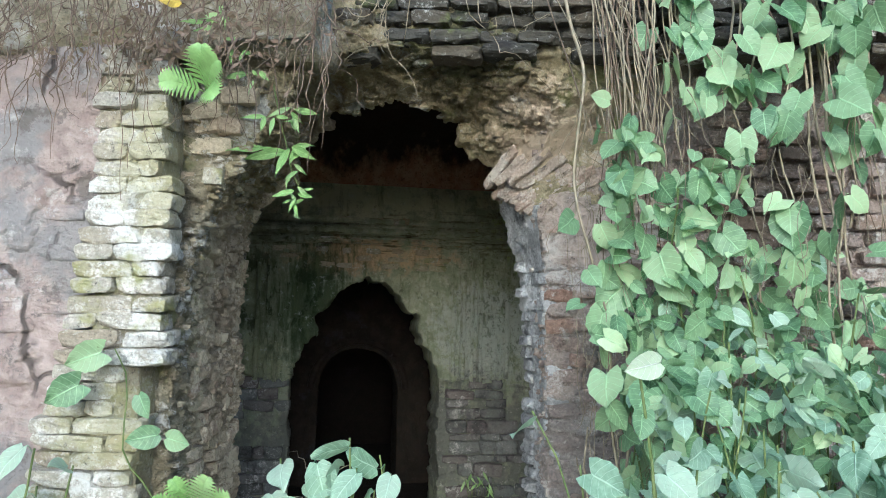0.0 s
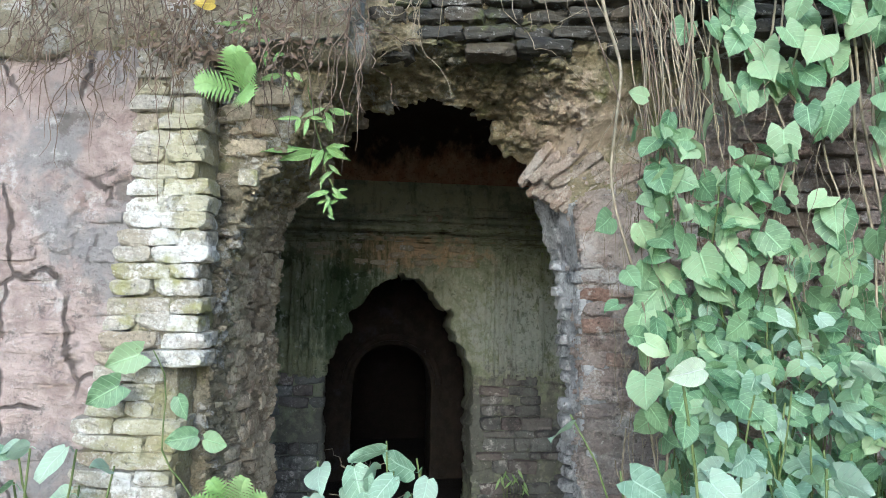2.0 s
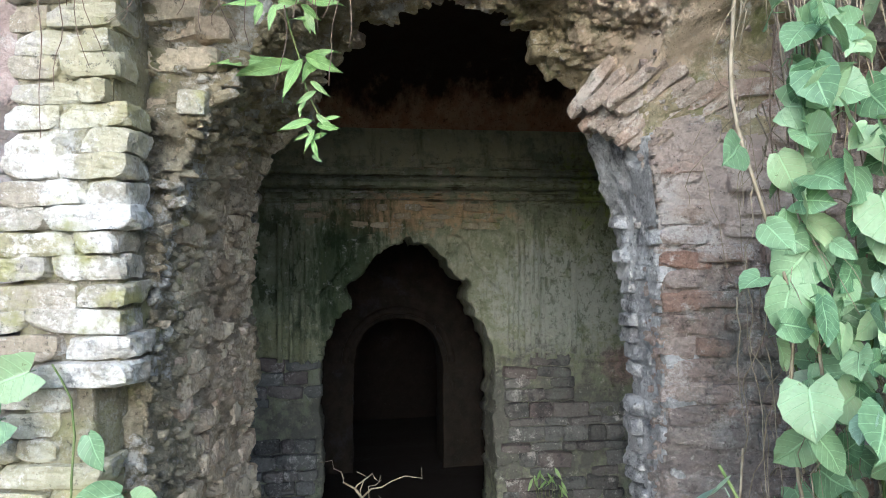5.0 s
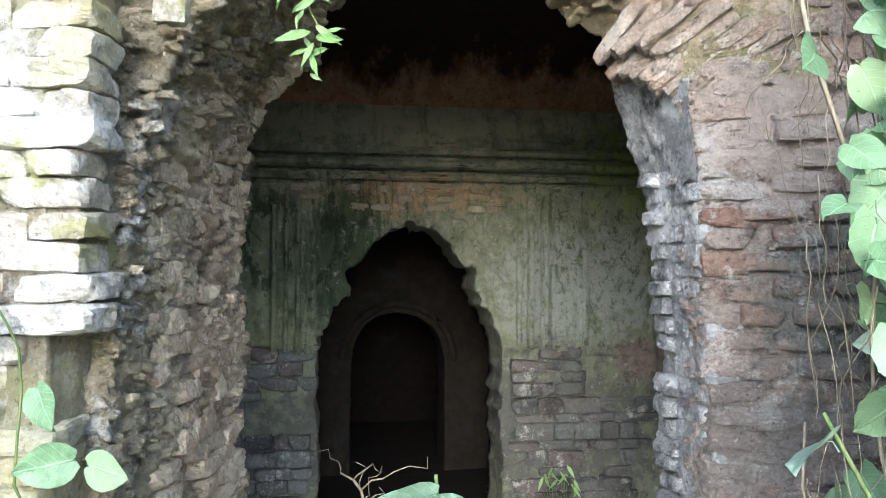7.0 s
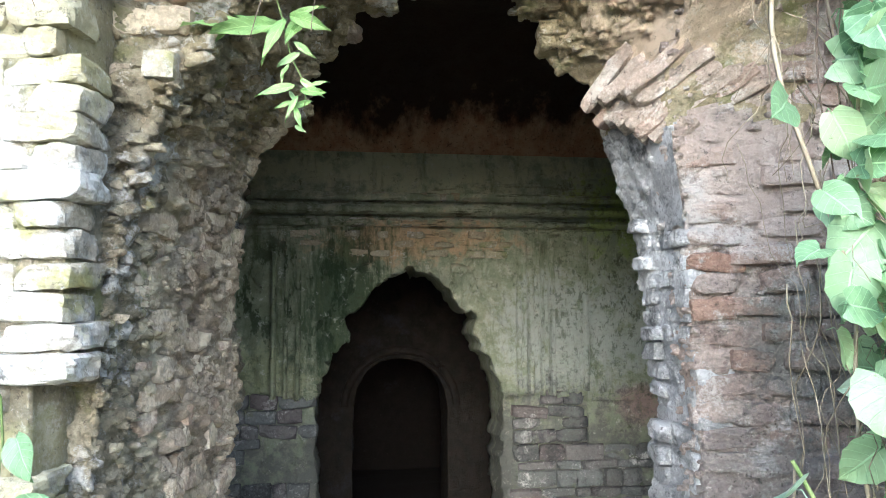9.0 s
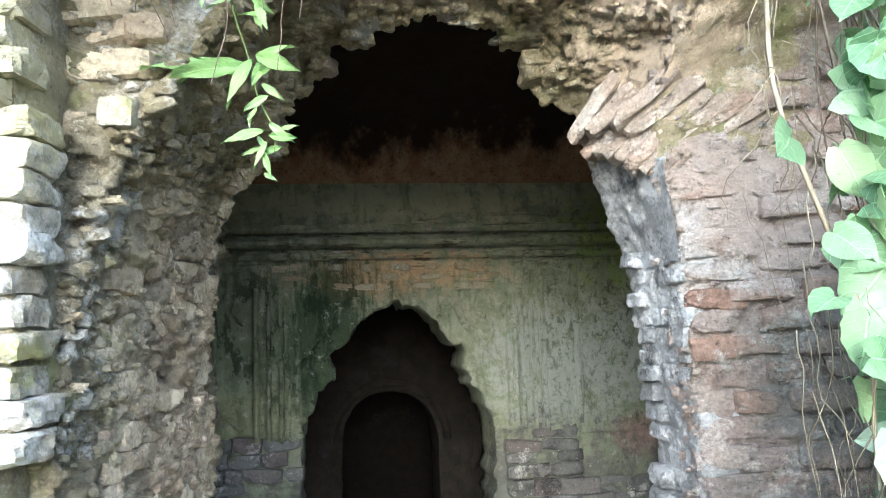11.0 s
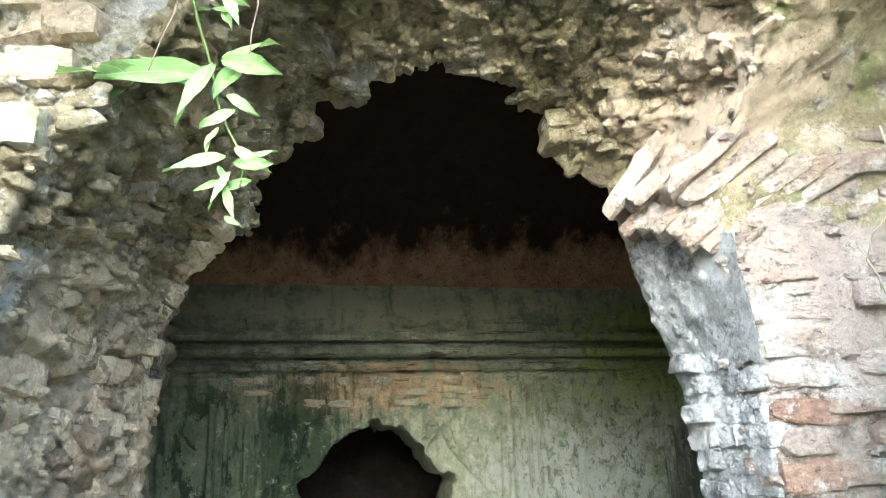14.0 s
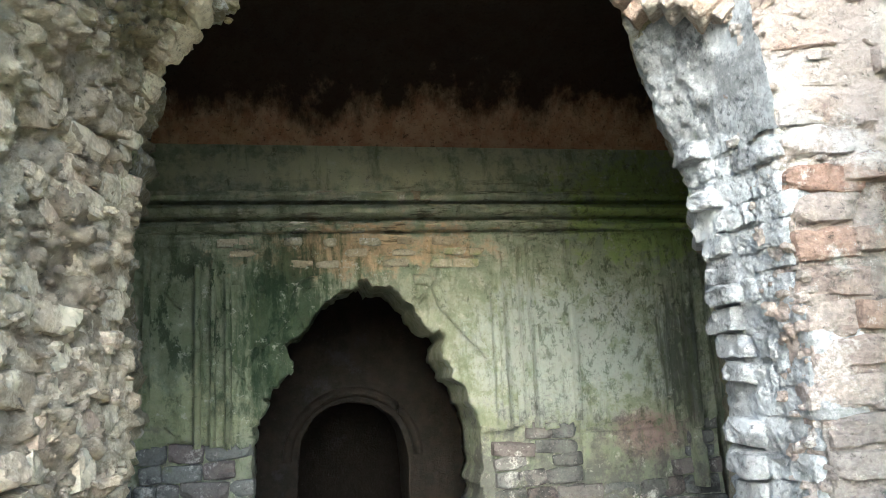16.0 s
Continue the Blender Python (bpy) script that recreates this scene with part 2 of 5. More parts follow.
def leaf_material(name, a, b, c, gloss=0.34):
    """Leaf skin: a tone for each leaf, pale midrib and side veins along the blade, a few bites and spots."""
    n = Nodes(name)
    tone = n.ramp(n.random(), [(0.0, a), (0.5, b), (0.85, c), (1.0, tuple(min(1, v * 1.25) for v in c))])
    uv = n.tree.nodes.new("ShaderNodeUVMap")
    sep = n.tree.nodes.new("ShaderNodeSeparateXYZ")
    n.tree.links.new(uv.outputs[0], sep.inputs[0])
    side = n.math('ABSOLUTE', n.math('SUBTRACT', sep.outputs[0], 0.5))
    rib = n.mask(side, 0.035, 0.012)
    comb = n.math('FRACT', n.math('MULTIPLY', n.math('SUBTRACT', sep.outputs[1], n.math('MULTIPLY', side, 0.55)), 6.0))
    veins = n.mask(n.math('ABSOLUTE', n.math('SUBTRACT', comb, 0.5)), 0.07, 0.02)
    lines = n.math('MAXIMUM', rib, n.math('MULTIPLY', veins, 0.6))
    tone = n.mix(n.math('MULTIPLY', n.mask(n.noise(30, 5, 0.7), 0.4, 0.7), 0.45), tone, tuple(v * 1.55 for v in b))
    tone = n.mix(n.math('MULTIPLY', lines, 0.55), tone, tuple(min(1, v * 2.1 + 0.04) for v in b))
    tone = n.mix(n.math('MULTIPLY', n.mask(n.noise(55, 6, 0.75, shift=4), 0.64, 0.70), 0.7), tone, (0.12, 0.09, 0.03))
    b1 = n.bump(n.math('SUBTRACT', 1.0, lines), 0.5, 0.004)
    n.bump(n.noise(45, 3), 0.4, 0.012, b1)
    n.done(tone, n.ramp(n.noise(20, 3), [(0.2, (gloss,) * 3), (0.9, (gloss + 0.25,) * 3)]))
    n.bsdf.inputs["Specular IOR Level"].default_value = 0.55
    tr = n.tree.nodes.new("ShaderNodeBsdfTranslucent")
    n.link(n.mix(0.5, tone, (0.30, 0.42, 0.10)), tr.inputs[0])
    mx = n.tree.nodes.new("ShaderNodeMixShader")
    mx.inputs[0].default_value = 0.25
    out = n.tree.nodes["Material Output"]
    n.tree.links.new(n.bsdf.outputs[0], mx.inputs[1])
    n.tree.links.new(tr.outputs[0], mx.inputs[2])
    n.tree.links.new(mx.outputs[0], out.inputs[0])
    return n.mat


def bark(name, a, b):
    n = Nodes(name)
    f = n.noise(60, 5, 0.6, (1, 1, 0.3))
    n.bump(f, 0.6, 0.004)
    return n.done(n.mix(n.mask(f, 0.35, 0.65), a, b), 0.9)


# Earth out of view, its bare parts coloured pale to bounce light indoors.
def earth():
    n = Nodes("earth")
    f, g = n.noise(1.2, 6), n.noise(22, 6)
    n.bump(g, 0.8, 0.03)
    return n.done(n.mix(n.mask(f, 0.4, 0.62), n.mix(n.mask(g, 0.35, 0.65), (0.24, 0.19, 0.13), (0.40, 0.33, 0.24)), n.mix(n.mask(g, 0.4, 0.6), (0.05, 0.08, 0.02), (0.09, 0.10, 0.04))), 0.95)


M_FRONT = masonry("old_lime_and_rubble", (0.38, 0.33, 0.22), (0.56, 0.50, 0.36), lime=0.35, moss=0.40, soot=0.30, grit=1.0, moss_colour=(0.28, 0.28, 0.11))
M_JAMB = masonry("dark_rubble_mortar", (0.50, 0.40, 0.27), (0.74, 0.63, 0.44), lime=0.44, moss=0.24, soot=0.18, grit=1.0, lime_colour=(0.78, 0.68, 0.51), shift=31, patches=(((-0.85, 2.58, 1.4), (0.4, 0.26, 0.9), (0.58, 0.53, 0.37), 0.75), ((-0.86, 2.92, 1.35), (0.4, 0.26, 0.9), (0.24, 0.19, 0.15), 0.45),))
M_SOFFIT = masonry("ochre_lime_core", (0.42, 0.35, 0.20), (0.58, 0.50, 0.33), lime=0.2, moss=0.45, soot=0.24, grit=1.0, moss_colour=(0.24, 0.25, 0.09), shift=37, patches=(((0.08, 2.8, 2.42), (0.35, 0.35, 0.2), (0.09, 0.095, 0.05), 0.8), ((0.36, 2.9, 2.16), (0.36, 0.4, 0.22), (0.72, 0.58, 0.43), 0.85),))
M_FACE = masonry("pink_lime_mortar", (0.42, 0.33, 0.28), (0.54, 0.46, 0.40), lime=0.36, moss=0.16, soot=0.36, grit=1.0, lime_colour=(0.66, 0.62, 0.58), moss_colour=(0.26, 0.30, 0.22), shift=7, patches=(((0.80, 2.98, 1.30), (0.36, 0.4, 0.38), (0.17, 0.19, 0.17), 0.6), ((0.55, 3.0, 0.95), (0.3, 0.4, 0.3), (0.17, 0.17, 0.17), 0.5), ((1.25, 2.98, 1.85), (0.42, 0.4, 0.5), (0.15, 0.115, 0.085), 0.8), ((0.60, 2.98, 1.80), (0.36, 0.4, 0.30), (0.60, 0.50, 0.43), 0.65),))
M_LEFT = plaster_left()
M_MORTAR = masonry("pale_lime_mortar", (0.40, 0.36, 0.25), (0.54, 0.49, 0.37), lime=0.35, moss=0.5, soot=0.24, grit=1.0, moss_colour=(0.30, 0.30, 0.11), shift=5, patches=(((-0.88, 2.3, 1.93), (0.16, 0.4, 0.26), (0.52, 0.49, 0.27), 0.5), ((-0.95, 2.3, 1.12), (0.3, 0.4, 0.2), (0.40, 0.38, 0.20), 0.6),))
M_PALE = masonry("limewashed_brick", (0.46, 0.41, 0.30), (0.58, 0.53, 0.42), lime=0.44, moss=0.46, soot=0.26, bricks=((0.42, 0.34, 0.25), (0.56, 0.52, 0.42), (0.66, 0.63, 0.58), (0.48, 0.44, 0.26)), moss_colour=(0.34, 0.33, 0.11), lime_colour=(0.80, 0.79, 0.75), shift=5, patches=(((-0.88, 2.3, 1.93), (0.16, 0.4, 0.26), (0.52, 0.49, 0.27), 0.5), ((-0.95, 2.3, 1.12), (0.3, 0.4, 0.2), (0.40, 0.38, 0.20), 0.6),))
M_PINK = masonry("weathered_pink_brick", (0.42, 0.33, 0.28), (0.50, 0.42, 0.36), lime=0.36, moss=0.14, soot=0.36, grit=1.0, bricks=((0.44, 0.25, 0.17), (0.52, 0.38, 0.30), (0.46, 0.37, 0.33), (0.58, 0.49, 0.43)), lime_colour=(0.66, 0.62, 0.58), moss_colour=(0.26, 0.30, 0.22), shift=7, patches=(((0.80, 2.98, 1.30), (0.36, 0.4, 0.38), (0.17, 0.19, 0.17), 0.6), ((0.55, 3.0, 0.95), (0.3, 0.4, 0.3), (0.17, 0.17, 0.17), 0.5), ((1.25, 2.98, 1.85), (0.42, 0.4, 0.5), (0.15, 0.115, 0.085), 0.8), ((0.60, 2.98, 1.80), (0.36, 0.4, 0.30), (0.60, 0.50, 0.43), 0.65),))
M_DARK = masonry("blackened_brick", (0.07, 0.07, 0.06), (0.15, 0.135, 0.10), lime=0.14, moss=0.34, soot=0.46, bricks=((0.06, 0.06, 0.055), (0.12, 0.11, 0.09), (0.18, 0.15, 0.11), (0.08, 0.08, 0.075)), shift=11)
M_OCHRE = masonry("ochre_brick", (0.46, 0.36, 0.22), (0.56, 0.47, 0.32), lime=0.3, moss=0.35, soot=0.22, bricks=((0.54, 0.40, 0.28), (0.56, 0.46, 0.30), (0.44, 0.36, 0.22)), moss_colour=(0.32, 0.30, 0.10), shift=13)
M_LIME = masonry("grey_lime_render", (0.36, 0.36, 0.37), (0.52, 0.52, 0.53), lime=0.54, moss=0.05, soot=0.44, grit=1.0, bricks=((0.42, 0.42, 0.42), (0.58, 0.58, 0.58)), lime_colour=(0.70, 0.70, 0.71), shift=17)
M_VOUSSOIR = masonry("worn_voussoir_brick", (0.52, 0.42, 0.33), (0.64, 0.54, 0.45), lime=0.4, moss=0.14, soot=0.36, grit=1.0, bricks=((0.60, 0.43, 0.32), (0.64, 0.54, 0.44), (0.54, 0.43, 0.34)), lime_colour=(0.74, 0.68, 0.60), moss_colour=(0.24, 0.24, 0.14), shift=51)
M_MOSSY = masonry("mossy_rubble_stone", (0.52, 0.45, 0.34), (0.68, 0.61, 0.47), lime=0.44, moss=0.28, soot=0.18, lime_colour=(0.77, 0.68, 0.51), bricks=((0.52, 0.40, 0.27), (0.70, 0.60, 0.43), (0.60, 0.44, 0.32)), moss_colour=(0.32, 0.34, 0.14), shift=19)
M_INNER = plaster_inner()
M_TAN = masonry("bare_tan_brick", (0.44, 0.38, 0.26), (0.58, 0.50, 0.36), lime=0.35, moss=0.4, soot=0.36, bricks=((0.50, 0.40, 0.26), (0.60, 0.54, 0.40), (0.46, 0.42, 0.30)), moss_colour=(0.26, 0.29, 0.12), shift=43)
M_BLOCK = masonry("bare_inner_brick", (0.16, 0.16, 0.15), (0.26, 0.26, 0.25), lime=0.2, moss=0.2, soot=0.5, bricks=((0.15, 0.15, 0.14), (0.27, 0.28, 0.27), (0.21, 0.17, 0.16)), shift=23)
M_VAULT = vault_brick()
# Near-black brick puts the chambers' shade into the colour; the far wall less so.
M_DEEP_SHADE = masonry("chamber_shade_brick", (0.010, 0.008, 0.007), (0.020, 0.016, 0.014), soot=0.2, lime_colour=(0.03, 0.025, 0.02), shift=29)
M_FAR_SHADE = masonry("far_shade_brick", (0.011, 0.009, 0.007), (0.030, 0.024, 0.018), soot=0.34, lime_colour=(0.05, 0.04, 0.03), shift=83)
M_EARTH = earth()
# Corridor floor lies out of view; its pale colour is there to bounce light.
M_BOUNCE = masonry("pale_bounce_floor", (0.22, 0.19, 0.15), (0.34, 0.30, 0.24), lime=0.3, soot=0.1, shift=71)
M_LEAF = leaf_material("vine_leaf", (0.10, 0.20, 0.10), (0.26, 0.40, 0.21), (0.44, 0.56, 0.32), 0.28)
M_LEAF_BLUE = leaf_material("broad_leaf", (0.22, 0.36, 0.24), (0.36, 0.50, 0.36), (0.50, 0.62, 0.48))
M_FERN = leaf_material("fern_leaf", (0.26, 0.44, 0.13), (0.34, 0.52, 0.18), (0.44, 0.58, 0.28))
M_DEAD = leaf_material("dead_leaf", (0.12, 0.07, 0.05), (0.17, 0.11, 0.08), (0.2, 0.14, 0.1))
M_STEM = bark("pale_stem", (0.24, 0.20, 0.13), (0.42, 0.36, 0.26))
M_ROOT = bark("root", (0.12, 0.085, 0.06), (0.26, 0.20, 0.15))
M_GREENSTEM = bark("green_stem", (0.12, 0.17, 0.05), (0.22, 0.26, 0.10))

# ---- mesh helpers ----


def finish(name, bm, mat, smooth=True):
    me = bpy.data.meshes.new(name)
    bm.normal_update()
    for f in bm.faces:
        f.smooth = smooth
    bm.to_mesh(me)
    bm.free()
    me.materials.append(mat)
    return me


def thing(name, bm, mat, label, category="", group="", kind="", smooth=True):
    return tagged(new(name, finish(name, bm, mat, smooth)), label, category, group, kind)


def holder(name, at, label, category="", group="", kind=""):
    ob = new(name)
    ob.location = at
    ob.empty_display_size = 0.1
    return tagged(ob, label, category, group, kind)


def part(name, bm, mat, parent, label="", smooth=True):
    ob = new(name, finish(name, bm, mat, smooth))
    ob.parent = parent
    if label:
        ob["label"] = label
    return ob


def piece(name, me, parent, m):
    """One more object on a shared mesh, at the world pose m."""
    ob = new(name, me)
    ob.parent = parent
    ob.matrix_parent_inverse = parent.matrix_basis.inverted()
    ob.matrix_basis = m
    return ob


def lerp(a, b, f):
    return a + (b - a) * f


def rough(bm, amp, scale, lumps=0.0, lump_scale=9.0, keep=None):
    """Push the skin out and in: slow waves, and stone-like lumps."""
    bm.normal_update()
    moves = []
    for v in bm.verts:
        p = v.co
        d = amp * noise.fractal(p * scale, 0.8, 2.1, 4)
        if lumps:
            dist = noise.voronoi(Vector((p.x, p.y, p.z * 1.7)) * lump_scale)[0]
            d += lumps * (min(dist[1] - dist[0], 0.5) * 2 - 0.45)
        if keep:
            d *= keep(p)
        moves.append(v.normal * d)
    for v, d in zip(bm.verts, moves):
        v.co += d


def loft(rows, close=False):
    """A quad skin over rows of points."""
    bm = bmesh.new()
    grid = [[bm.verts.new(p) for p in row] for row in rows]
    for a, b in zip(grid, grid[1:] + ([grid[0]] if close else [])):
        for i in range(len(a) - 1):
            bm.faces.new((a[i], a[i + 1], b[i + 1], b[i]))
    return bm


def box(bm, lo, hi, m=None):
    r = bmesh.ops.create_cube(bm, size=1.0)
    for v in r["verts"]:
        v.co = Vector([lerp(lo[i], hi[i], v.co[i] + 0.5) for i in range(3)])
        if m:
            v.co = m @ v.co
    return r["verts"]


def tube(bm, pts, r0, r1=None, sides=5):
    r1 = r0 if r1 is None else r1
    rings = []
    for i, p in enumerate(pts):
        d = (pts[min(i + 1, len(pts) - 1)] - pts[max(i - 1, 0)]).normalized()
        a = d.orthogonal().normalized()
        b = d.cross(a)
        r = lerp(r0, r1, i / (len(pts) - 1))
        rings.append([bm.verts.new(p + (a * math.cos(k * math.tau / sides) + b * math.sin(k * math.tau / sides)) * r) for k in range(sides)])
    for x, y in zip(rings, rings[1:]):
        for k in range(sides):
            bm.faces.new((x[k], x[(k + 1) % sides], y[(k + 1) % sides], y[k]))
    bm.faces.new(rings[0][::-1]), bm.faces.new(rings[-1])


def dense(points, count):
    """Even steps along a line of control tuples."""
    pts = [np.array(p, float) for p in points]
    at = [0.0]
    for a, b in zip(pts, pts[1:]):
        at.append(at[-1] + float(np.linalg.norm((b - a)[:3])))
    out = []
    for k in range(count):
        s = at[-1] * k / (count - 1)
        i = max(j for j in range(len(at)) if at[j] <= s + 1e-9)
        i = min(i, len(pts) - 2)
        f = (s - at[i]) / max(1e-9, at[i + 1] - at[i])
        out.append(pts[i] * (1 - f) + pts[i + 1] * f)
    return out


def brick_meshes(name, mat, count, length, deep, high, wear, seed):
    """Worn bricks: rounded edges, knocked-off corners, pitted faces, centred on their own middle."""
    rnd = random.Random(seed)
    out = []
    half = Vector((length, deep, high)) / 2
    for k in range(count):
        bm = bmesh.new()
        bmesh.ops.create_cube(bm, size=1.0)
        bmesh.ops.subdivide_edges(bm, edges=bm.edges[:], cuts=5, use_grid_fill=True)
        chips = []
        for _ in range(8):
            n = Vector([rnd.choice((-1, 1)) * rnd.uniform(0.3, 1.0) for _ in range(3)]).normalized()
            reach = sum(abs(n[i]) * half[i] for i in range(3))
            chips.append((n, reach - rnd.uniform(0.006, 0.022)))
        r = high * rnd.uniform(0.07, 0.16)
        for v in bm.verts:
            p = Vector([c * 2 * h for c, h in zip(v.co, half)])
            core = Vector([max(-(h - r), min(h - r, c)) for c, h in zip(p, half)])
            away = p - core
            if away.length > 1e-6:
                p = core + away.normalized() * r
            for n, d in chips:
                over = p.dot(n) - d
                if over > 0:
                    p -= n * over * 0.85
            q = p + Vector((k * 0.7 + seed, seed * 0.3, 0))
            push = noise.fractal(q * 28, 0.9, 2.1, 3) * wear * 0.55 + noise.noise(q * 85) * wear * 0.22
            p += away.normalized() * push if away.length > 1e-6 else Vector()
            v.co = p + Vector([rnd.uniform(-1, 1) * wear * 0.07 for _ in range(3)])
        out.append(finish(name, bm, mat, False))
    return out

# ---- ground ----
steps = [-300, -80, -25, -10] + [x * 0.5 for x in range(-12, 13)] + [10, 25, 80, 300]
rows = [[Vector((x, y, -0.02 + (0.05 * noise.fractal(Vector((x, y, 0)) * 0.9, 1, 2, 3) if abs(x) < 9 and abs(y) < 9 else 0))) for y in steps] for x in steps]
thing("ground", loft(rows), M_EARTH, "unseen earth ground with low weeds before the ruin, coloured pale to bounce light", kind="structure")

# ---- front wall: one thick broken wall with the ragged arch through it ----
# rows: rim inside (x, z, y), rim outside (x, y, z)
RIM = [
    (-0.885, -0.1, 3.27, -0.86, 2.42, -0.1), (-0.874, 1.2, 3.27, -0.85, 2.42, 1.2), (-0.856, 1.62, 3.26, -0.81, 2.45, 1.62),
    (-0.832, 1.80, 3.25, -0.74, 2.46, 1.84), (-0.758, 1.94, 3.25, -0.65, 2.48, 1.98), (-0.63, 2.01, 3.18, -0.55, 2.50, 2.10),
    (-0.612, 2.185, 3.25, -0.49, 2.55, 2.25), (-0.53, 2.215, 3.26, -0.44, 2.60, 2.31), (-0.445, 2.310, 3.19, -0.36, 2.63, 2.37),
    (-0.33, 2.300, 3.10, -0.22, 2.68, 2.42), (-0.235, 2.330, 3.05, -0.12, 2.70, 2.43), (-0.12, 2.310, 3.06, 0.02, 2.70, 2.43),
    (0.0, 2.280, 3.16, 0.14, 2.71, 2.41), (0.07, 2.260, 3.25, 0.24, 2.72, 2.38), (0.105, 2.14, 3.27, 0.36, 2.76, 2.32), (0.215, 2.09, 3.27, 0.43, 2.80, 2.22),
    (0.225, 2.0, 3.27, 0.36, 2.97, 2.02), (0.265, 1.88, 3.27, 0.36, 2.995, 1.9), (0.338, 1.64, 3.27, 0.395, 3.0, 1.7),
    (0.358, 1.2, 3.27, 0.40, 3.0, 1.2), (0.368, -0.1, 3.27, 0.41, 3.0, -0.1)]
FAR = [(-4, -0.1), (-4, 1.2), (-4, 1.9), (-4, 2.6), (-4, 3.4), (-2.5, 3.4), (-1.5, 3.4), (-1.1, 3.4), (-0.8, 3.4), (-0.5, 3.4), (-0.3, 3.4), (-0.1, 3.4), (0.2, 3.4), (0.5, 3.4), (0.8, 3.4),
       (1.8, 3.4), (4, 3.4), (4, 2.6), (4, 1.9), (4, 1.2), (4, -0.1)]
RIM_Y, BACK_Y = 3.27, 3.55
ctrl = [(bx, by, bz, fx, fy, fz, ox, oz) for (bx, bz, by, fx, fy, fz), (ox, oz) in zip(RIM, FAR)]
rows = []
for k, c in enumerate(dense(ctrl, 860)):
    back, front = Vector(c[0:3]), Vector(c[3:6])
    out = Vector((c[6], c[4] - (0.06 if c[4] > 2.9 else 0.0), c[7]))
    jag = 0.022 * noise.noise(Vector((k * 0.042, 3, 0))) + 0.016 * (noise.cell(Vector((k * 0.08, 0, 0))) - 0.5)
    mid = Vector((-0.25, RIM_Y, min(1.6, back.z)))
    back = back + (back - mid).normalized() * jag
    row = [lerp(out, front, 1 - (1 - f) ** 2.2) for f in [i / 40 for i in range(40)]]
    row += [lerp(front, back, i / 80) for i in range(81)]
    deep = Vector((back.x, BACK_Y, back.z)) + (back - mid).normalized() * (0.36 if back.z > 2.1 else 0.10 + 0.26 * max(0, (back.z - 1.9) / 0.2))
    row += [lerp(back, deep, i / 4) for i in range(1, 5)]
    row += [lerp(deep, Vector((out.x, BACK_Y, out.z)), (i / 5) ** 1.6) for i in range(1, 6)]
    rows.append(row)
bm = loft(rows)
bmesh.ops.recalc_face_normals(bm, faces=bm.faces[:])
calm = lambda p: 0.45 if p.x > 0.15 and p.z < 2.16 else 1.0
rough(bm, 0.035, 2.6, 0.022, 8.0, calm)
rough(bm, 0.014, 12.0, 0.014, 17.0, calm)
rough(bm, 0.007, 30.0, 0.008, 38.0, calm)
for f in bm.faces:
    p = f.calc_center_median() + 0.06 * Vector((noise.noise(f.verts[0].co * 6), 0, noise.noise(f.verts[0].co * 6 + Vector((9, 0, 0)))))
    if p.x < -0.55 and p.z < 1.86 and 2.62 < p.y < 3.3:
        f.material_index = 1
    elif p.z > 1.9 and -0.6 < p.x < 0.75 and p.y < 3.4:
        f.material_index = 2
    elif p.x > 0.36 and p.y < 3.06:
        f.material_index = 3
    elif p.x > 0.15 and p.y < 3.4:
        f.material_index = 4
front_wall = thing("wall_front", bm, M_FRONT, "thick broken rubble and brick front wall with a ragged arched opening", kind="structure")
for extra in (M_JAMB, M_SOFFIT, M_FACE, M_LIME):
    front_wall.data.materials.append(extra)

# pink plastered face beside the pilaster
def sheet(x0, x1, z0, z1, nx, nz, depth):
    return [[Vector((lerp(x0, x1, i / nx), depth(lerp(x0, x1, i / nx), lerp(z0, z1, j / nz)), lerp(z0, z1, j / nz))) for j in range(nz + 1)] for i in range(nx + 1)]


def cracked(x, z):
    edge = noise.noise(Vector((x * 2.4 + 3, 0, z * 1.7 + 9))) + 0.18 * noise.fractal(Vector((x * 12, 4, z * 12)), 1, 2, 3)
    return 2.372 - (0.012 if edge > 0.02 and z > 1.25 else 0.0) + 0.007 * noise.fractal(Vector((x, 1, z)) * 9, 0.8, 2, 5)


bm = loft(sheet(-2.3, -1.02, -0.05, 2.32, 170, 330, cracked))
wall_left = thing("wall_left", bm, M_LEFT, "faded pink lime plaster flaking off thin bricks, cracked", kind="structure")
bm = bmesh.new()
box(bm, (-4, 2.40, -0.1), (-2.25, 2.6, 2.4))
thing("wall_left_end", bm, M_LEFT, "plain plastered end of the front wall", kind="structure")

# parapet over the arch, and an unseen slab added on top to block daylight
for lo, hi, nm in (((-0.42, 2.74, 2.46), (4.0, 3.15, 3.4), "parapet"), ((-4.0, 2.36, 2.30), (-0.40, 3.15, 3.4), "parapet_left")):
    bm = bmesh.new()
    box(bm, lo, hi)
    bmesh.ops.subdivide_edges(bm, edges=bm.edges[:], cuts=30, use_grid_fill=True)
    rough(bm, 0.08, 2.6, 0.03, 7.0)
    rough(bm, 0.012, 14, 0.012, 18)
    thing(nm, bm, M_DARK if nm == "parapet" else M_FRONT, "dark weathered brick parapet above the arch", kind="structure")
bm = bmesh.new()
box(bm, (-4.0, 3.4, 3.2), (4.0, 9.0, 3.6))
thing("roof", bm, M_EARTH, "unseen slab added over the ruin to keep daylight out", kind="structure")

# ---- corridor behind the front wall ----
FRAME = pose(-0.4, 5.02, 0) @ pose(0, 0, 0, 0, 0, 9.6) @ pose(0, 0, 0, 0, 1.5, 0)


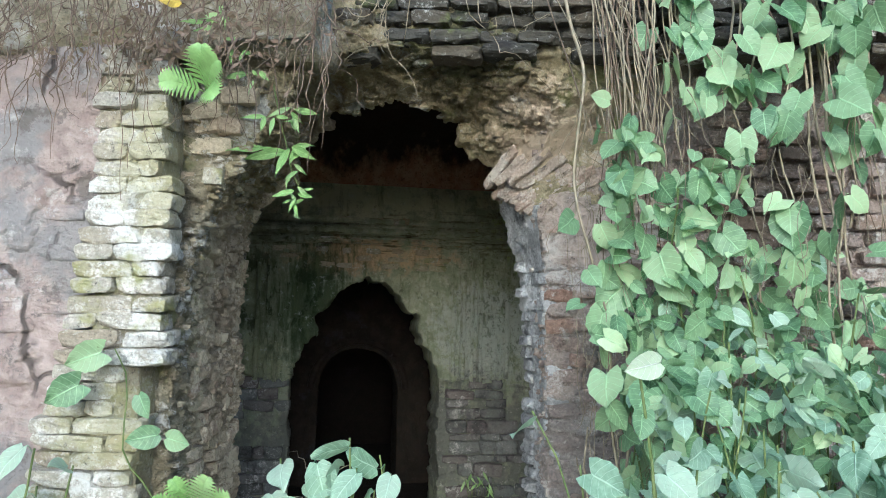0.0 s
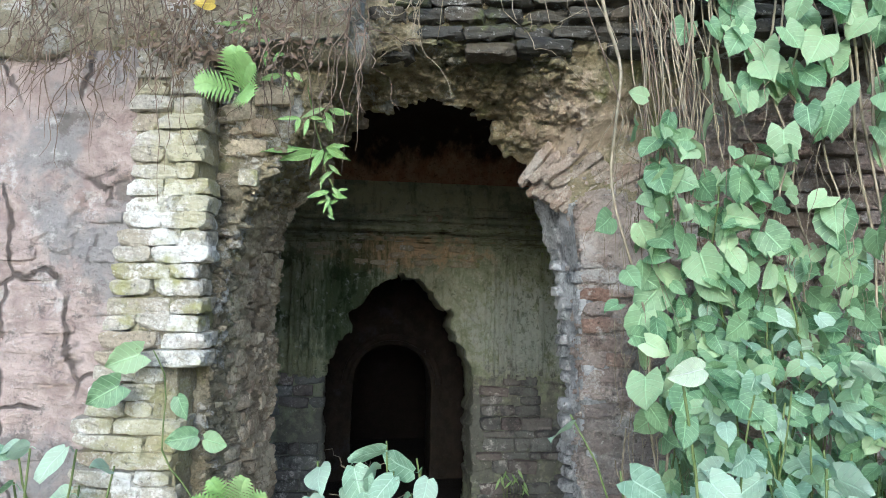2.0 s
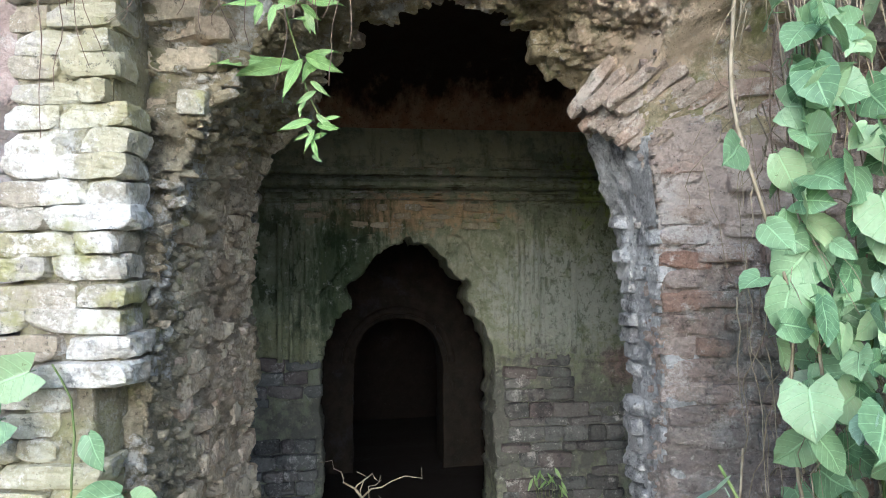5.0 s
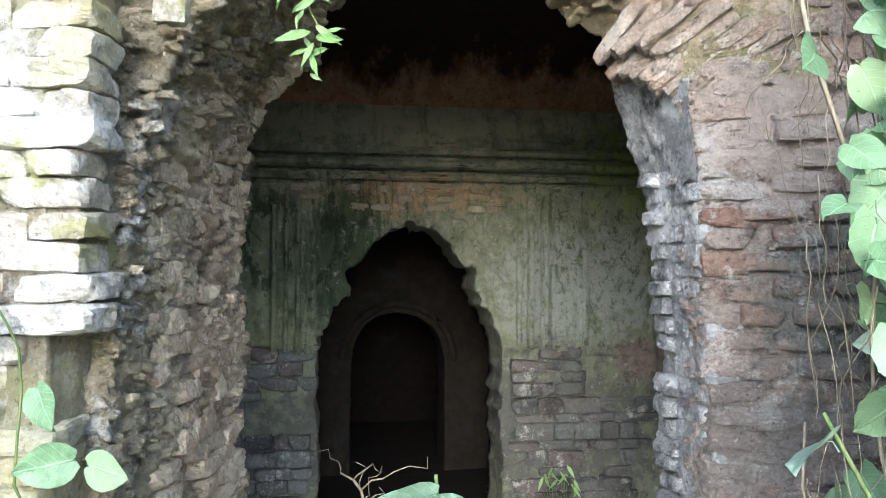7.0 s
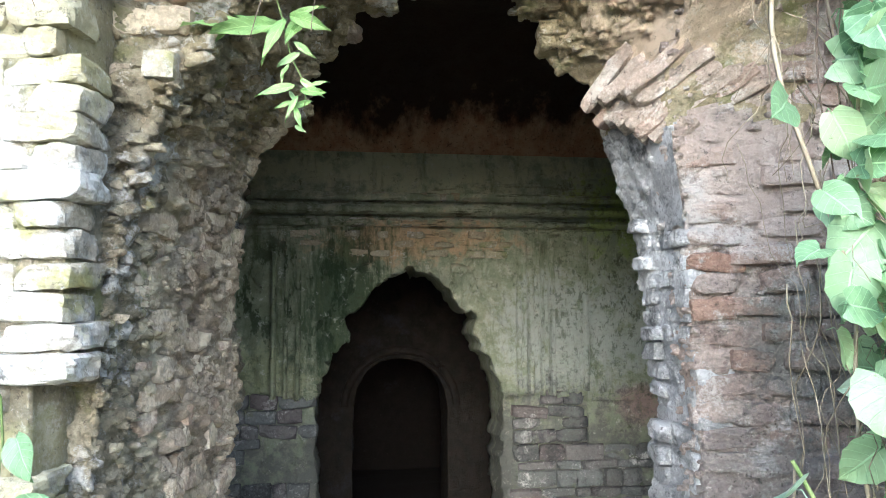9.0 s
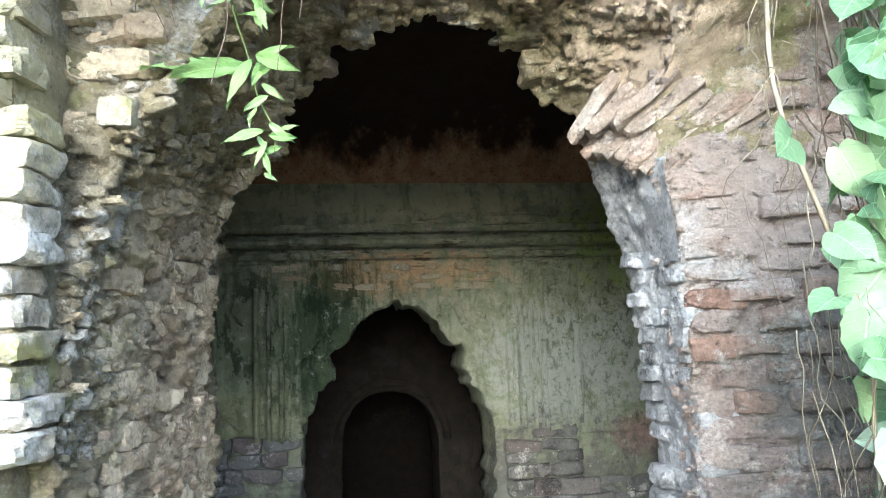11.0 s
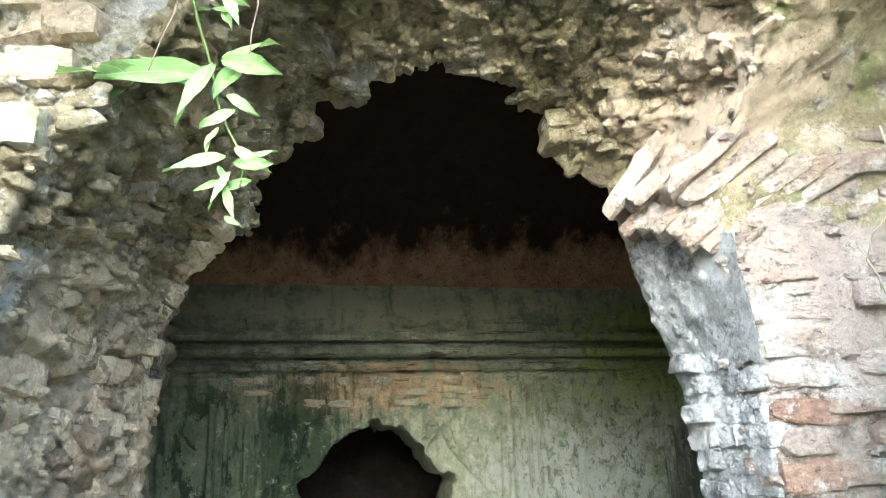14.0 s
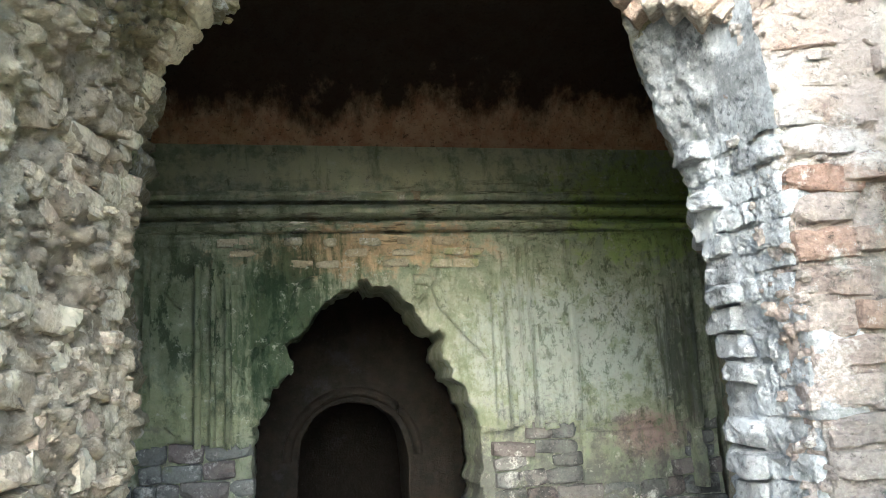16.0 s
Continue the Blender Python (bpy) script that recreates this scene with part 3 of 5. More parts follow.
def inner(u, d, z):
    """A place on the corridor's back wall: along, behind its face, height."""
    return FRAME @ Vector((u, d, z))


# The floor turns near black past the doorway, painting the chambers' shade.
for nm, y0, y1, mat, label in (("floor", 3.5, 5.1, M_BOUNCE, "unseen rubble floor inside the corridor, coloured pale to bounce light"), ("floor_chamber", 5.1, 9.0, M_DEEP_SHADE, "earth floor of the inner chambers, coloured near black for shade")):
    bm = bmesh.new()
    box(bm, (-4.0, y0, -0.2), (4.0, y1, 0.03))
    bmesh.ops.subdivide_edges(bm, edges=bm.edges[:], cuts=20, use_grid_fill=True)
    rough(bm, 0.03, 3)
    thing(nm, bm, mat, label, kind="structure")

for nm, x0, x1 in (("wall_corridor_west", -1.95, -1.75), ("wall_corridor_east", 1.08, 1.28)):
    bm = bmesh.new()
    box(bm, (x0, 3.5, 0), (x1, 5.3, 2.9))
    bmesh.ops.subdivide_edges(bm, edges=bm.edges[:], cuts=24, use_grid_fill=True)
    rough(bm, 0.012, 7, 0.006, 14)
    thing(nm, bm, M_INNER, "damp plaster wall closing the corridor's end", kind="structure")

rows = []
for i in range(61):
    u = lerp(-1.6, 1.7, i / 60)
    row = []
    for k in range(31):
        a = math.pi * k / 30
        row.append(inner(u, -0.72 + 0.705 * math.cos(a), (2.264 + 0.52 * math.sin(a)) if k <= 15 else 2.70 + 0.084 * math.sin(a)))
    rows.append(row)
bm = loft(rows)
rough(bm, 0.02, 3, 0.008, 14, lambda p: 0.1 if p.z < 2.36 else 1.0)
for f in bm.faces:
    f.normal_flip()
thing("ceiling", bm, M_VAULT, "red brick barrel vault over the corridor, painted black upward for shade", kind="structure")


def arched_wall(half, centre, width, height, depth, steps, jag=0.0):
    """A wall with an opening: face, reveal and back, for a half outline from foot to crown."""
    line = [(centre - h, z) for h, z in half] + [(centre + h, z) for h, z in reversed(half[:-1])]
    pts = dense([(x, z, 0) for x, z in line], steps)
    for k, p in enumerate(pts):
        p[0] += jag * (noise.noise(Vector((k * 0.16, 1, 0))) + 0.7 * (noise.cell(Vector((k * 0.13, 5, 0))) - 0.5))
        p[1] += jag * (noise.noise(Vector((k * 0.16, 9, 0))) + 0.7 * (noise.cell(Vector((k * 0.13, 7, 0))) - 0.5))
    lo, hi, top = width[0], width[1], height
    rows = []
    per = [(lo, -0.1), (lo, top * 0.6), (lo, top), (centre, top), (hi, top), (hi, top * 0.6), (hi, -0.1)]
    rim = dense([(x, z, 0) for x, z in per], steps)
    for k, (p, q) in enumerate(zip(pts, rim)):
        row = [(lerp(q[0], p[0], 1 - (1 - i / 60) ** 1.3), 0.0, lerp(q[1], p[1], 1 - (1 - i / 60) ** 1.3)) for i in range(61)]
        row += [(p[0], depth * i / 7, p[1]) for i in range(1, 8)]
        row += [(lerp(p[0], q[0], i / 3), depth, lerp(p[1], q[1], i / 3)) for i in range(1, 4)]
        rows.append([Vector(r) for r in row])
    return rows


ARCH_MID = -0.115
HALF = [(0.485, -0.1), (0.48, 1.0), (0.462, 1.10), (0.42, 1.20), (0.345, 1.285), (0.322, 1.34), (0.345, 1.405), (0.325, 1.43),
        (0.25, 1.465), (0.225, 1.53), (0.195, 1.578), (0.145, 1.588), (0.125, 1.625), (0.055, 1.632), (0.0, 1.685)]
rows = arched_wall(HALF, ARCH_MID, (-1.65, 1.75), 2.272, 0.42, 420, 0.020)
for row in rows:
    for p in row[:61]:
        bare = noise.fractal(Vector((p.x * 4, 2, p.z * 4)), 1, 2, 3) * 0.05
        if p.z + bare < 1.0:
            p.y += 0.035
rows = [[FRAME @ p for p in row] for row in rows]
bm = loft(rows)
bmesh.ops.recalc_face_normals(bm, faces=bm.faces[:])
rough(bm, 0.010, 9, 0.007, 16)
rough(bm, 0.004, 30, 0.003, 45)
inner_wall = thing("wall_inner", bm, M_INNER, "mossy grey-green plaster wall with a cusped arched doorway", kind="structure")


def moulding(name, u0, u1, profile, holes, seed, label):
    """A run of moulded plaster; profile: (out, height); broken where the noise says so."""
    rows = []
    n = int((u1 - u0) / 0.012)
    for i in range(n + 1):
        u = lerp(u0, u1, i / n)
        worn = noise.noise(Vector((u * 6, seed, 0))) + 0.5 * noise.noise(Vector((u * 19, seed, 4)))
        cut = 1.35 * (0.45 if worn > holes else 1.0)
        rows.append([inner(u, -o * cut + 0.003 * noise.noise(Vector((u * 40, j, seed))) + 0.004, z + 0.004 * noise.noise(Vector((u * 9, j * 0.3, seed)))) for j, (o, z) in enumerate(profile)])
    return part(name, loft(rows), M_INNER, inner_wall, label, smooth=False)


moulding("cornice", -1.5, 1.7, [(-0.01, 2.052), (0.045, 2.048), (0.055, 2.025), (0.045, 2.006), (-0.01, 2.002)], 0.45, 1, "worn upper cornice moulding")
moulding("cornice", -1.5, 1.7, [(-0.01, 1.984), (0.062, 1.980), (0.078, 1.960), (0.072, 1.945), (0.05, 1.932), (-0.01, 1.928)], 0.42, 2, "worn middle cornice moulding")
moulding("cornice", -1.5, 1.7, [(-0.01, 1.912), (0.045, 1.908), (0.055, 1.892), (0.04, 1.876), (-0.01, 1.872)], 0.42, 3, "worn lower cornice moulding")


def strip(u, z0, z1, wide, out, seed):
    rows = []
    for i in range(61):
        z = lerp(z0, z1, i / 60)
        worn = 0.4 if noise.noise(Vector((seed * 3.3, z * 7, 0))) > 0.32 else 1.0
        wob = 0.004 * noise.noise(Vector((seed, z * 11, 5)))
        rows.append([inner(u + wob + x * wide, -o * out * 2.8 * worn + 0.004, z) for x, o in ((-0.5, -0.4), (-0.42, 0.8), (-0.2, 1), (0.2, 1), (0.42, 0.8), (0.5, -0.4))])
    return part("moulding", loft(rows), M_INNER, inner_wall, smooth=False)


for s, (u, z0, z1, w, o) in enumerate([
        (0.44, 1.02, 1.62, 0.03, 0.012), (0.50, 1.0, 1.78, 0.035, 0.02), (0.565, 1.0, 1.80, 0.022, 0.014), (0.615, 1.0, 1.82, 0.03, 0.02),
        (0.80, 1.02, 1.83, 0.03, 0.014), (1.23, 0.95, 1.84, 0.035, 0.018), (1.36, 0.7, 1.84, 0.05, 0.022),
        (-0.70, 1.02, 1.70, 0.03, 0.016), (-0.76, 1.0, 1.72, 0.025, 0.016), (-0.82, 1.0, 1.74, 0.03, 0.018), (-1.02, 1.1, 1.8, 0.03, 0.014)]):
    strip(u, z0, z1, w, o, s + 1)

# curling rib along each haunch of the cusped arch
for side in (1, -1):
    bm = bmesh.new()
    pts = []
    for i in range(40):
        f = i / 39
        h = lerp(0.20, 0.50, f ** 0.9) + 0.025 * math.sin(f * 9.0)
        z = lerp(1.66, 1.30, f ** 1.35) + 0.012 * math.sin(f * 14)
        pts.append(inner(ARCH_MID + side * h, -0.012, z))
    tube(bm, pts, 0.026, 0.016, 6)
    part("rib", bm, M_INNER, inner_wall, "curling plaster rib beside the arch")
# round boss, mostly worn away
bm = bmesh.new()
tube(bm, [inner(0.985 + 0.085 * math.cos(a), -0.008, 1.655 + 0.085 * math.sin(a)) for a in [math.radians(d) for d in range(150, 395, 7)]], 0.014, 0.009, 6)
part("medallion", bm, M_INNER, inner_wall, "worn ring of a round plaster medallion")

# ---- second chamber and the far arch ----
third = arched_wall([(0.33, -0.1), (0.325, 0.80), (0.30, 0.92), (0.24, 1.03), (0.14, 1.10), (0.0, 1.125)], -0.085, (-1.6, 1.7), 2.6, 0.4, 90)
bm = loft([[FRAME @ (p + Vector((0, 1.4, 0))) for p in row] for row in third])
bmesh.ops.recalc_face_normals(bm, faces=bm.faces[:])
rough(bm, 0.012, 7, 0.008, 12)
thing("wall_far", bm, M_FAR_SHADE, "brick wall with a low round-headed doorway deep inside, coloured near black for shade", kind="structure")
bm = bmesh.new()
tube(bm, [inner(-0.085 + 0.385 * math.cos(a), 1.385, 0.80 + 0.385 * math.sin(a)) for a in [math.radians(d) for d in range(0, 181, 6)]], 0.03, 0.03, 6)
part("archivolt", bm, M_FAR_SHADE, bpy.data.objects["wall_far"], "plain rounded rib round the far doorway")
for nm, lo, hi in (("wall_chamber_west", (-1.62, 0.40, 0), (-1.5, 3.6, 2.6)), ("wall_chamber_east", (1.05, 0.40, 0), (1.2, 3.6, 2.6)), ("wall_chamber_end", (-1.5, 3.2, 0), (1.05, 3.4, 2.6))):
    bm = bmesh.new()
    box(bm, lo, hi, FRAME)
    thing(nm, bm, M_DEEP_SHADE, "brick wall of the inner chambers, coloured near black for shade", kind="structure")
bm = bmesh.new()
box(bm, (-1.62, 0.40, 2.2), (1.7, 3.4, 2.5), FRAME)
thing("ceiling_chamber", bm, M_DEEP_SHADE, "low ceiling of the inner chamber, coloured near black for shade", kind="structure")

# ---- plants ----
prnd = random.Random(7)


def blade(kind, k, size=1.0, stalk=0.35):
    """One leaf: its stalk's end at the origin, the tip hanging along -z, its face to -y. kind: heart, ovate or lance."""
    r = random.Random(100 + k)
    bm = bmesh.new()
    cup, droop, twist = r.uniform(0.05, 0.22), r.uniform(0.02, 0.28), r.uniform(-0.12, 0.12)
    rows = []
    n = 9
    for i in range(n + 1):
        f = i / n
        if kind == "heart":
            w = 0.50 * (math.sin(math.pi * min(1, 0.22 + 0.78 * f)) ** 0.85) * (1.0 if f < 0.5 else 1 - 0.25 * (f - 0.5))
            lobe = 0.17 * (1 - f) ** 4
        elif kind == "ovate":
            w = 0.36 * (math.sin(math.pi * min(1, 0.10 + 0.90 * f ** 0.8)) ** 0.8)
            lobe = 0.05 * (1 - f) ** 4
        else:
            w = 0.12 * (math.sin(math.pi * min(1, 0.04 + 0.96 * f ** 0.85)) ** 0.9)
            lobe = 0.0
        row = []
        for c in (-1, -0.8, -0.4, 0, 0.4, 0.8, 1):
            tooth = (0.022 if i % 2 else -0.01) * (abs(c) == 1) if kind == "heart" else 0.008 * r.uniform(-1, 1) * (abs(c) == 1)
            x = c * (w + tooth)
            z = -f + lobe * abs(c) ** 0.7 * (1.4 if abs(c) > 0.3 else 0)
            y = -cup * (abs(c) ** 1.2) * w + droop * f * f + 0.02 * math.sin(f * 9 + c * 4) + twist * c * f + (0.03 if c == 0 else 0)
            row.append(Vector((x, y, z)) * size)
        rows.append(row)
    grid = [[bm.verts.new(p) for p in row] for row in rows]
    uv = bm.loops.layers.uv.new("UVMap")
    across = (0.0, 0.1, 0.3, 0.5, 0.7, 0.9, 1.0)
    for i, (a, b) in enumerate(zip(grid, grid[1:])):
        for j in range(6):
            f = bm.faces.new((a[j], a[j + 1], b[j + 1], b[j]))
            for lp, (p, q) in zip(f.loops, ((j, i), (j + 1, i), (j + 1, i + 1), (j, i + 1))):
                lp[uv].uv = (across[p], q / n)
    if stalk:
        tube(bm, [Vector((0, 0.015, -0.02)) * size, Vector((0, 0.08, 0.10)) * size, Vector((0, stalk * 0.8, 0.06)) * size], 0.013 * size, 0.016 * size, 3)
    return bm


def blades(kind, mat, count, size=1.0, stalk=0.35, seed=0):
    return [finish("leaf", blade(kind, k + seed, size, stalk), mat) for k in range(count)]


heart = blades("heart", M_LEAF, 8)
ovate = blades("ovate", M_LEAF, 8, seed=20)
broad = blades("heart", M_LEAF_BLUE, 6, seed=40)
broad_ovate = blades("ovate", M_LEAF_BLUE, 6, seed=60)
lance = blades("lance", M_FERN, 6, stalk=0.12, seed=80)
# Near-white colour stands in for the sheen on a lit leaf.
sheen_leaf = finish("leaf", blade("ovate", 133, stalk=0.2), leaf_material("sheen_leaf", (0.52, 0.62, 0.44), (0.54, 0.64, 0.46), (0.56, 0.65, 0.48)))


def leaf(parent, meshes, at, size, yaw=None, pitch=None, roll=None):
    """pitch: how far the blade is lifted towards the viewer's side; roll: how the tip swings sideways."""
    yaw = prnd.gauss(0, 42) if yaw is None else yaw
    pitch = prnd.gauss(-34, 28) if pitch is None else pitch
    roll = prnd.gauss(0, 48) if roll is None else roll
    me = meshes if not isinstance(meshes, list) else prnd.choice(meshes)
    return piece("leaf", me, parent, pose(*at, 0, 0, yaw) @ pose(0, 0, 0, pitch, roll, 0) @ Matrix.Diagonal((size * prnd.uniform(0.85, 1.1), size, size, 1)))


def strand(a, b, sag=0.0, wave=0.03, n=12, seed=0.0):
    a, b = Vector(a), Vector(b)
    pts = []
    for i in range(n + 1):
        f = i / n
        p = a.lerp(b, f)
        w = Vector([noise.noise(Vector((f * 3.1 + seed, k * 9.0, seed * 1.7))) for k in range(3)]) * wave * min(1, 4 * f)
        pts.append(p + w + Vector((0, 0, -sag * math.sin(math.pi * f))))
    return pts


def stem(parent, pts, r0, r1, mat, sides=5, name="stem"):
    bm = bmesh.new()
    inv = parent.matrix_basis.inverted()
    tube(bm, [inv @ p for p in pts], r0, r1, sides)
    return part(name, bm, mat, parent)


# dense creeper over the wall's foot, right of the arch
creeper = holder("creeper", (0.85, 2.45, 0.0), "dense green heart-leaved creeper climbing from the ground over the wall", "creeper")
for k in range(26):
    x = prnd.uniform(0.42, 1.45)
    top = prnd.uniform(0.9, 1.65) if x > 0.6 else prnd.uniform(0.7, 1.2)
    y = prnd.uniform(2.2, 2.75)
    stem(creeper, strand((x + prnd.uniform(-0.2, 0.2), y - 0.1, 0.0), (x, y, top), wave=0.12, seed=k * 1.3), 0.006, 0.003, M_GREENSTEM if k % 2 else M_STEM)
count = 0
while count < 298:
    z = prnd.uniform(0.55, 1.68)
    left = lerp(0.36, 0.66, max(0, min(1, (z - 0.8) / 0.75)))
    x = prnd.uniform(left, 1.35)
    y = lerp(1.9, 2.45, max(0, min(1, (z - 0.7) / 0.9))) + prnd.uniform(-0.12, 0.25)
    if noise.noise(Vector((x * 5, 3, z * 5))) < -0.33:
        continue
    leaf(creeper, heart + ovate + broad_ovate, (x, y, z), prnd.uniform(0.05, 0.10))
    count += 1

backing = holder("creeper", (1.0, 2.75, 0.0), "dense green heart-leaved creeper close against the wall", "creeper")
count = 0
while count < 230:
    x, z = prnd.uniform(0.45, 1.6), prnd.uniform(0.5, 1.58)
    if x < lerp(0.5, 0.78, (z - 0.6) / 1.1) or noise.noise(Vector((x * 4, 7, z * 4))) < -0.15:
        continue
    leaf(backing, heart + ovate, (x, prnd.uniform(2.55, 2.85), z), prnd.uniform(0.06, 0.11))
    count += 1

mass = holder("creeper", (1.15, 2.2, 0.0), "dense green leafy creeper mound at the foot of the wall", "creeper")
for k in range(14):
    x = prnd.uniform(0.8, 1.5)
    stem(mass, strand((x, 2.25, 0.0), (x + prnd.uniform(-0.2, 0.1), prnd.uniform(1.95, 2.3), prnd.uniform(0.9, 1.5)), wave=0.12, seed=k * 1.7 + 5), 0.005, 0.0025, M_GREENSTEM)
for k in range(295):
    x, z = prnd.uniform(0.66, 1.4), prnd.uniform(0.7, 1.5)
    leaf(mass, heart + ovate + broad_ovate, (x, 2.28 - 0.45 * (1.5 - z) + prnd.uniform(-0.12, 0.15), z), prnd.uniform(0.045, 0.085), pitch=prnd.gauss(-52, 26))

front = holder("creeper", (0.95, 2.0, 0.0), "bright green leafy creeper spilling forward over the mound", "creeper")
for k in range(12):
    x = prnd.uniform(0.6, 1.2)
    stem(front, strand((x, 2.05, 0.0), (x + prnd.uniform(-0.15, 0.1), prnd.uniform(1.85, 2.1), prnd.uniform(0.9, 1.35)), wave=0.12, seed=k * 2.3 + 15), 0.005, 0.0025, M_GREENSTEM)
for k in range(280):
    x, z = prnd.uniform(0.5, 1.3), prnd.uniform(0.72, 1.36)
    leaf(front, heart + broad_ovate + broad, (x + 0.1 * max(0, z - 1.0), 2.14 - 0.40 * (1.5 - z) + prnd.uniform(-0.1, 0.12), z), prnd.uniform(0.04, 0.078), pitch=prnd.gauss(-58, 24))

bm = bmesh.new()
for k in range(150):
    x, z = prnd.uniform(0.42, 1.35), prnd.uniform(1.0, 2.2)
    tube(bm, strand((x, prnd.uniform(2.3, 2.7), z), (x + prnd.gauss(0, 0.06), prnd.uniform(2.25, 2.6), z - prnd.uniform(0.15, 0.5)), wave=0.05, n=10, seed=k * 0.77 + 500), prnd.uniform(0.001, 0.0025), 0.0008, 3)
thing("dry_tendrils", bm, M_STEM, "dry brown tendrils tangled among the creeper's leaves", "tendrils", kind="stuff")

# upright climber with glossy leaves at the arch's right shoulder
climber = holder("climber", (0.6, 2.5, 0.0), "glossy green climber on thin stems beside the arch", "climbing plant")
runs = [((0.50, 2.45, 0.0), (0.62, 2.33, 2.05)), ((0.62, 2.5, 0.0), (0.80, 2.36, 2.02)), ((0.72, 2.5, 0.0), (0.50, 2.30, 1.95)), ((0.86, 2.5, 0.2), (0.70, 2.34, 1.9)), ((0.9, 2.5, 0.3), (0.92, 2.36, 1.85))]
for k, (a, b) in enumerate(runs):
    pts = strand(a, b, wave=0.14, n=26, seed=k * 4.4 + 2)
    stem(climber, pts, 0.006, 0.003, M_GREENSTEM if k % 2 else M_STEM)
    for p in pts[17:]:
        for j in range(3):
            leaf(climber, ovate + heart, p + Vector((prnd.uniform(-0.08, 0.08), prnd.uniform(-0.1, 0.02), prnd.uniform(-0.05, 0.05))), prnd.uniform(0.055, 0.115))
leaf(climber, ovate, (0.40, 2.33, 1.76), 0.12, 20, -40, 60)
leaf(climber, ovate, (0.43, 2.30, 1.60), 0.09, -20, -40, -40)
for x, y, z, s in ((0.40, 2.25, 1.50, 0.07), (0.44, 2.25, 1.41, 0.09), (0.50, 2.22, 1.46, 0.12), (0.46, 2.2, 1.30, 0.13), (0.47, 2.2, 1.22, 0.12), (0.55, 2.2, 1.36, 0.08)):
    leaf(climber, heart + ovate, (x, y, z), s * 0.75)

# heart-leaved vine hanging from the parapet
vine = holder("hanging_vine", (1.0, 2.66, 2.75), "hanging vine with toothed heart-shaped leaves and bare woody strands", "vine")
for k in range(14):
    x = 0.70 + 0.06 * k + prnd.uniform(-0.03, 0.03)
    low = prnd.uniform(1.95, 2.2) if k % 4 else prnd.uniform(1.6, 1.8)
    pts = strand((x, 2.62, 2.75), (x + prnd.uniform(-0.12, 0.12), 2.45, low), wave=0.08, n=16, seed=k * 2.9 + 40)
    stem(vine, pts, 0.005, 0.003, M_STEM if k % 3 else M_ROOT)
    for p in pts[2:]:
        if prnd.random() < 0.5:
            leaf(vine, heart, p + Vector((prnd.uniform(-0.07, 0.07), prnd.uniform(-0.12, 0.0), prnd.uniform(-0.04, 0.04))), prnd.uniform(0.07, 0.125), pitch=prnd.gauss(-22, 16), roll=prnd.gauss(0, 24))
for k in range(5):
    x = 1.22 + 0.012 * k
    stem(vine, strand((x, 2.6, 2.7), (x + 0.03 * (k % 3), 2.42, 1.35 + 0.1 * k), wave=0.05, n=18, seed=k + 90.0), 0.006, 0.004, M_STEM)

# bare pale strands beside the climber
strands = holder("bare_vines", (0.6, 2.66, 2.75), "bunch of bare pale vine stems hanging down the wall", "vine stems")
for k in range(44):
    x = prnd.choice((0.58, 0.62, 0.66, 0.68, 0.72, 1.32)) + prnd.gauss(0, 0.022)
    low = prnd.uniform(1.55, 2.0)
    stem(strands, strand((x + prnd.gauss(0, 0.06), 2.60, 2.75), (x + prnd.gauss(0, 0.03), 2.40, low), wave=0.05, n=16, seed=k * 3.7 + 7), prnd.uniform(0.002, 0.005), 0.0015, M_STEM if k % 3 else M_ROOT)
stem(strands, strand((0.42, 2.6, 2.75), (0.47, 2.36, 1.5), wave=0.06, n=20, seed=3.3), 0.007, 0.004, M_STEM)
stem(strands, strand((0.30, 2.62, 2.75), (0.45, 2.4, 2.1), wave=0.01, n=8, seed=5.3), 0.0025, 0.002, M_ROOT)

# broad-leaved herbs near the path, right
def herb(name, base, label, spots, meshes, sizes, group=""):
    ob = holder(name, base, label, "plant", group)
    for k, (x, y, z) in enumerate(spots):
        pts = strand((base[0] + prnd.uniform(-0.05, 0.05), base[1] + prnd.uniform(-0.05, 0.05), base[2]), (x, y + 0.03, z), sag=-0.03, wave=0.05, n=9, seed=k * 1.9 + base[0] * 7)
        stem(ob, pts, 0.005, 0.003, M_GREENSTEM, 4)
        leaf(ob, meshes, (x, y, z), prnd.uniform(*sizes), pitch=prnd.gauss(-58, 18))
    return ob


def cloud(n, x, y, z):
    return [(prnd.uniform(*x), prnd.uniform(*y), prnd.uniform(*z)) for _ in range(n)]


herb("broadleaf_herb", (0.55, 1.85, 0.0), "broad-leaved green herb beside the path", [(0.22, 1.95, 1.20), (0.33, 1.75, 1.12), (0.40, 1.7, 1.08), (0.47, 1.65, 1.14), (0.58, 1.75, 1.17), (0.20, 1.9, 0.98), (0.56, 1.6, 1.06)] + cloud(16, (0.3, 0.75), (1.6, 1.9), (0.8, 1.06)), broad, (0.065, 0.10), "herbs")
herb("broadleaf_herb", (0.95, 1.9, 0.0), "broad-leaved green herb beside the path", cloud(62, (0.62, 1.2), (1.65, 2.05), (0.75, 1.14)), broad + broad_ovate, (0.07, 0.115), "herbs")
herb("broadleaf_herb", (1.25, 1.95, 0.0), "broad-leaved green herb beside the path", cloud(50, (0.95, 1.4), (1.8, 2.2), (0.7, 1.2)), broad_ovate, (0.07, 0.11), "herbs")
shiny = holder("sheen_leaf_shoot", (0.42, 1.62, 0.0), "shoot with one leaf coloured pale for its sheen", "shoot")
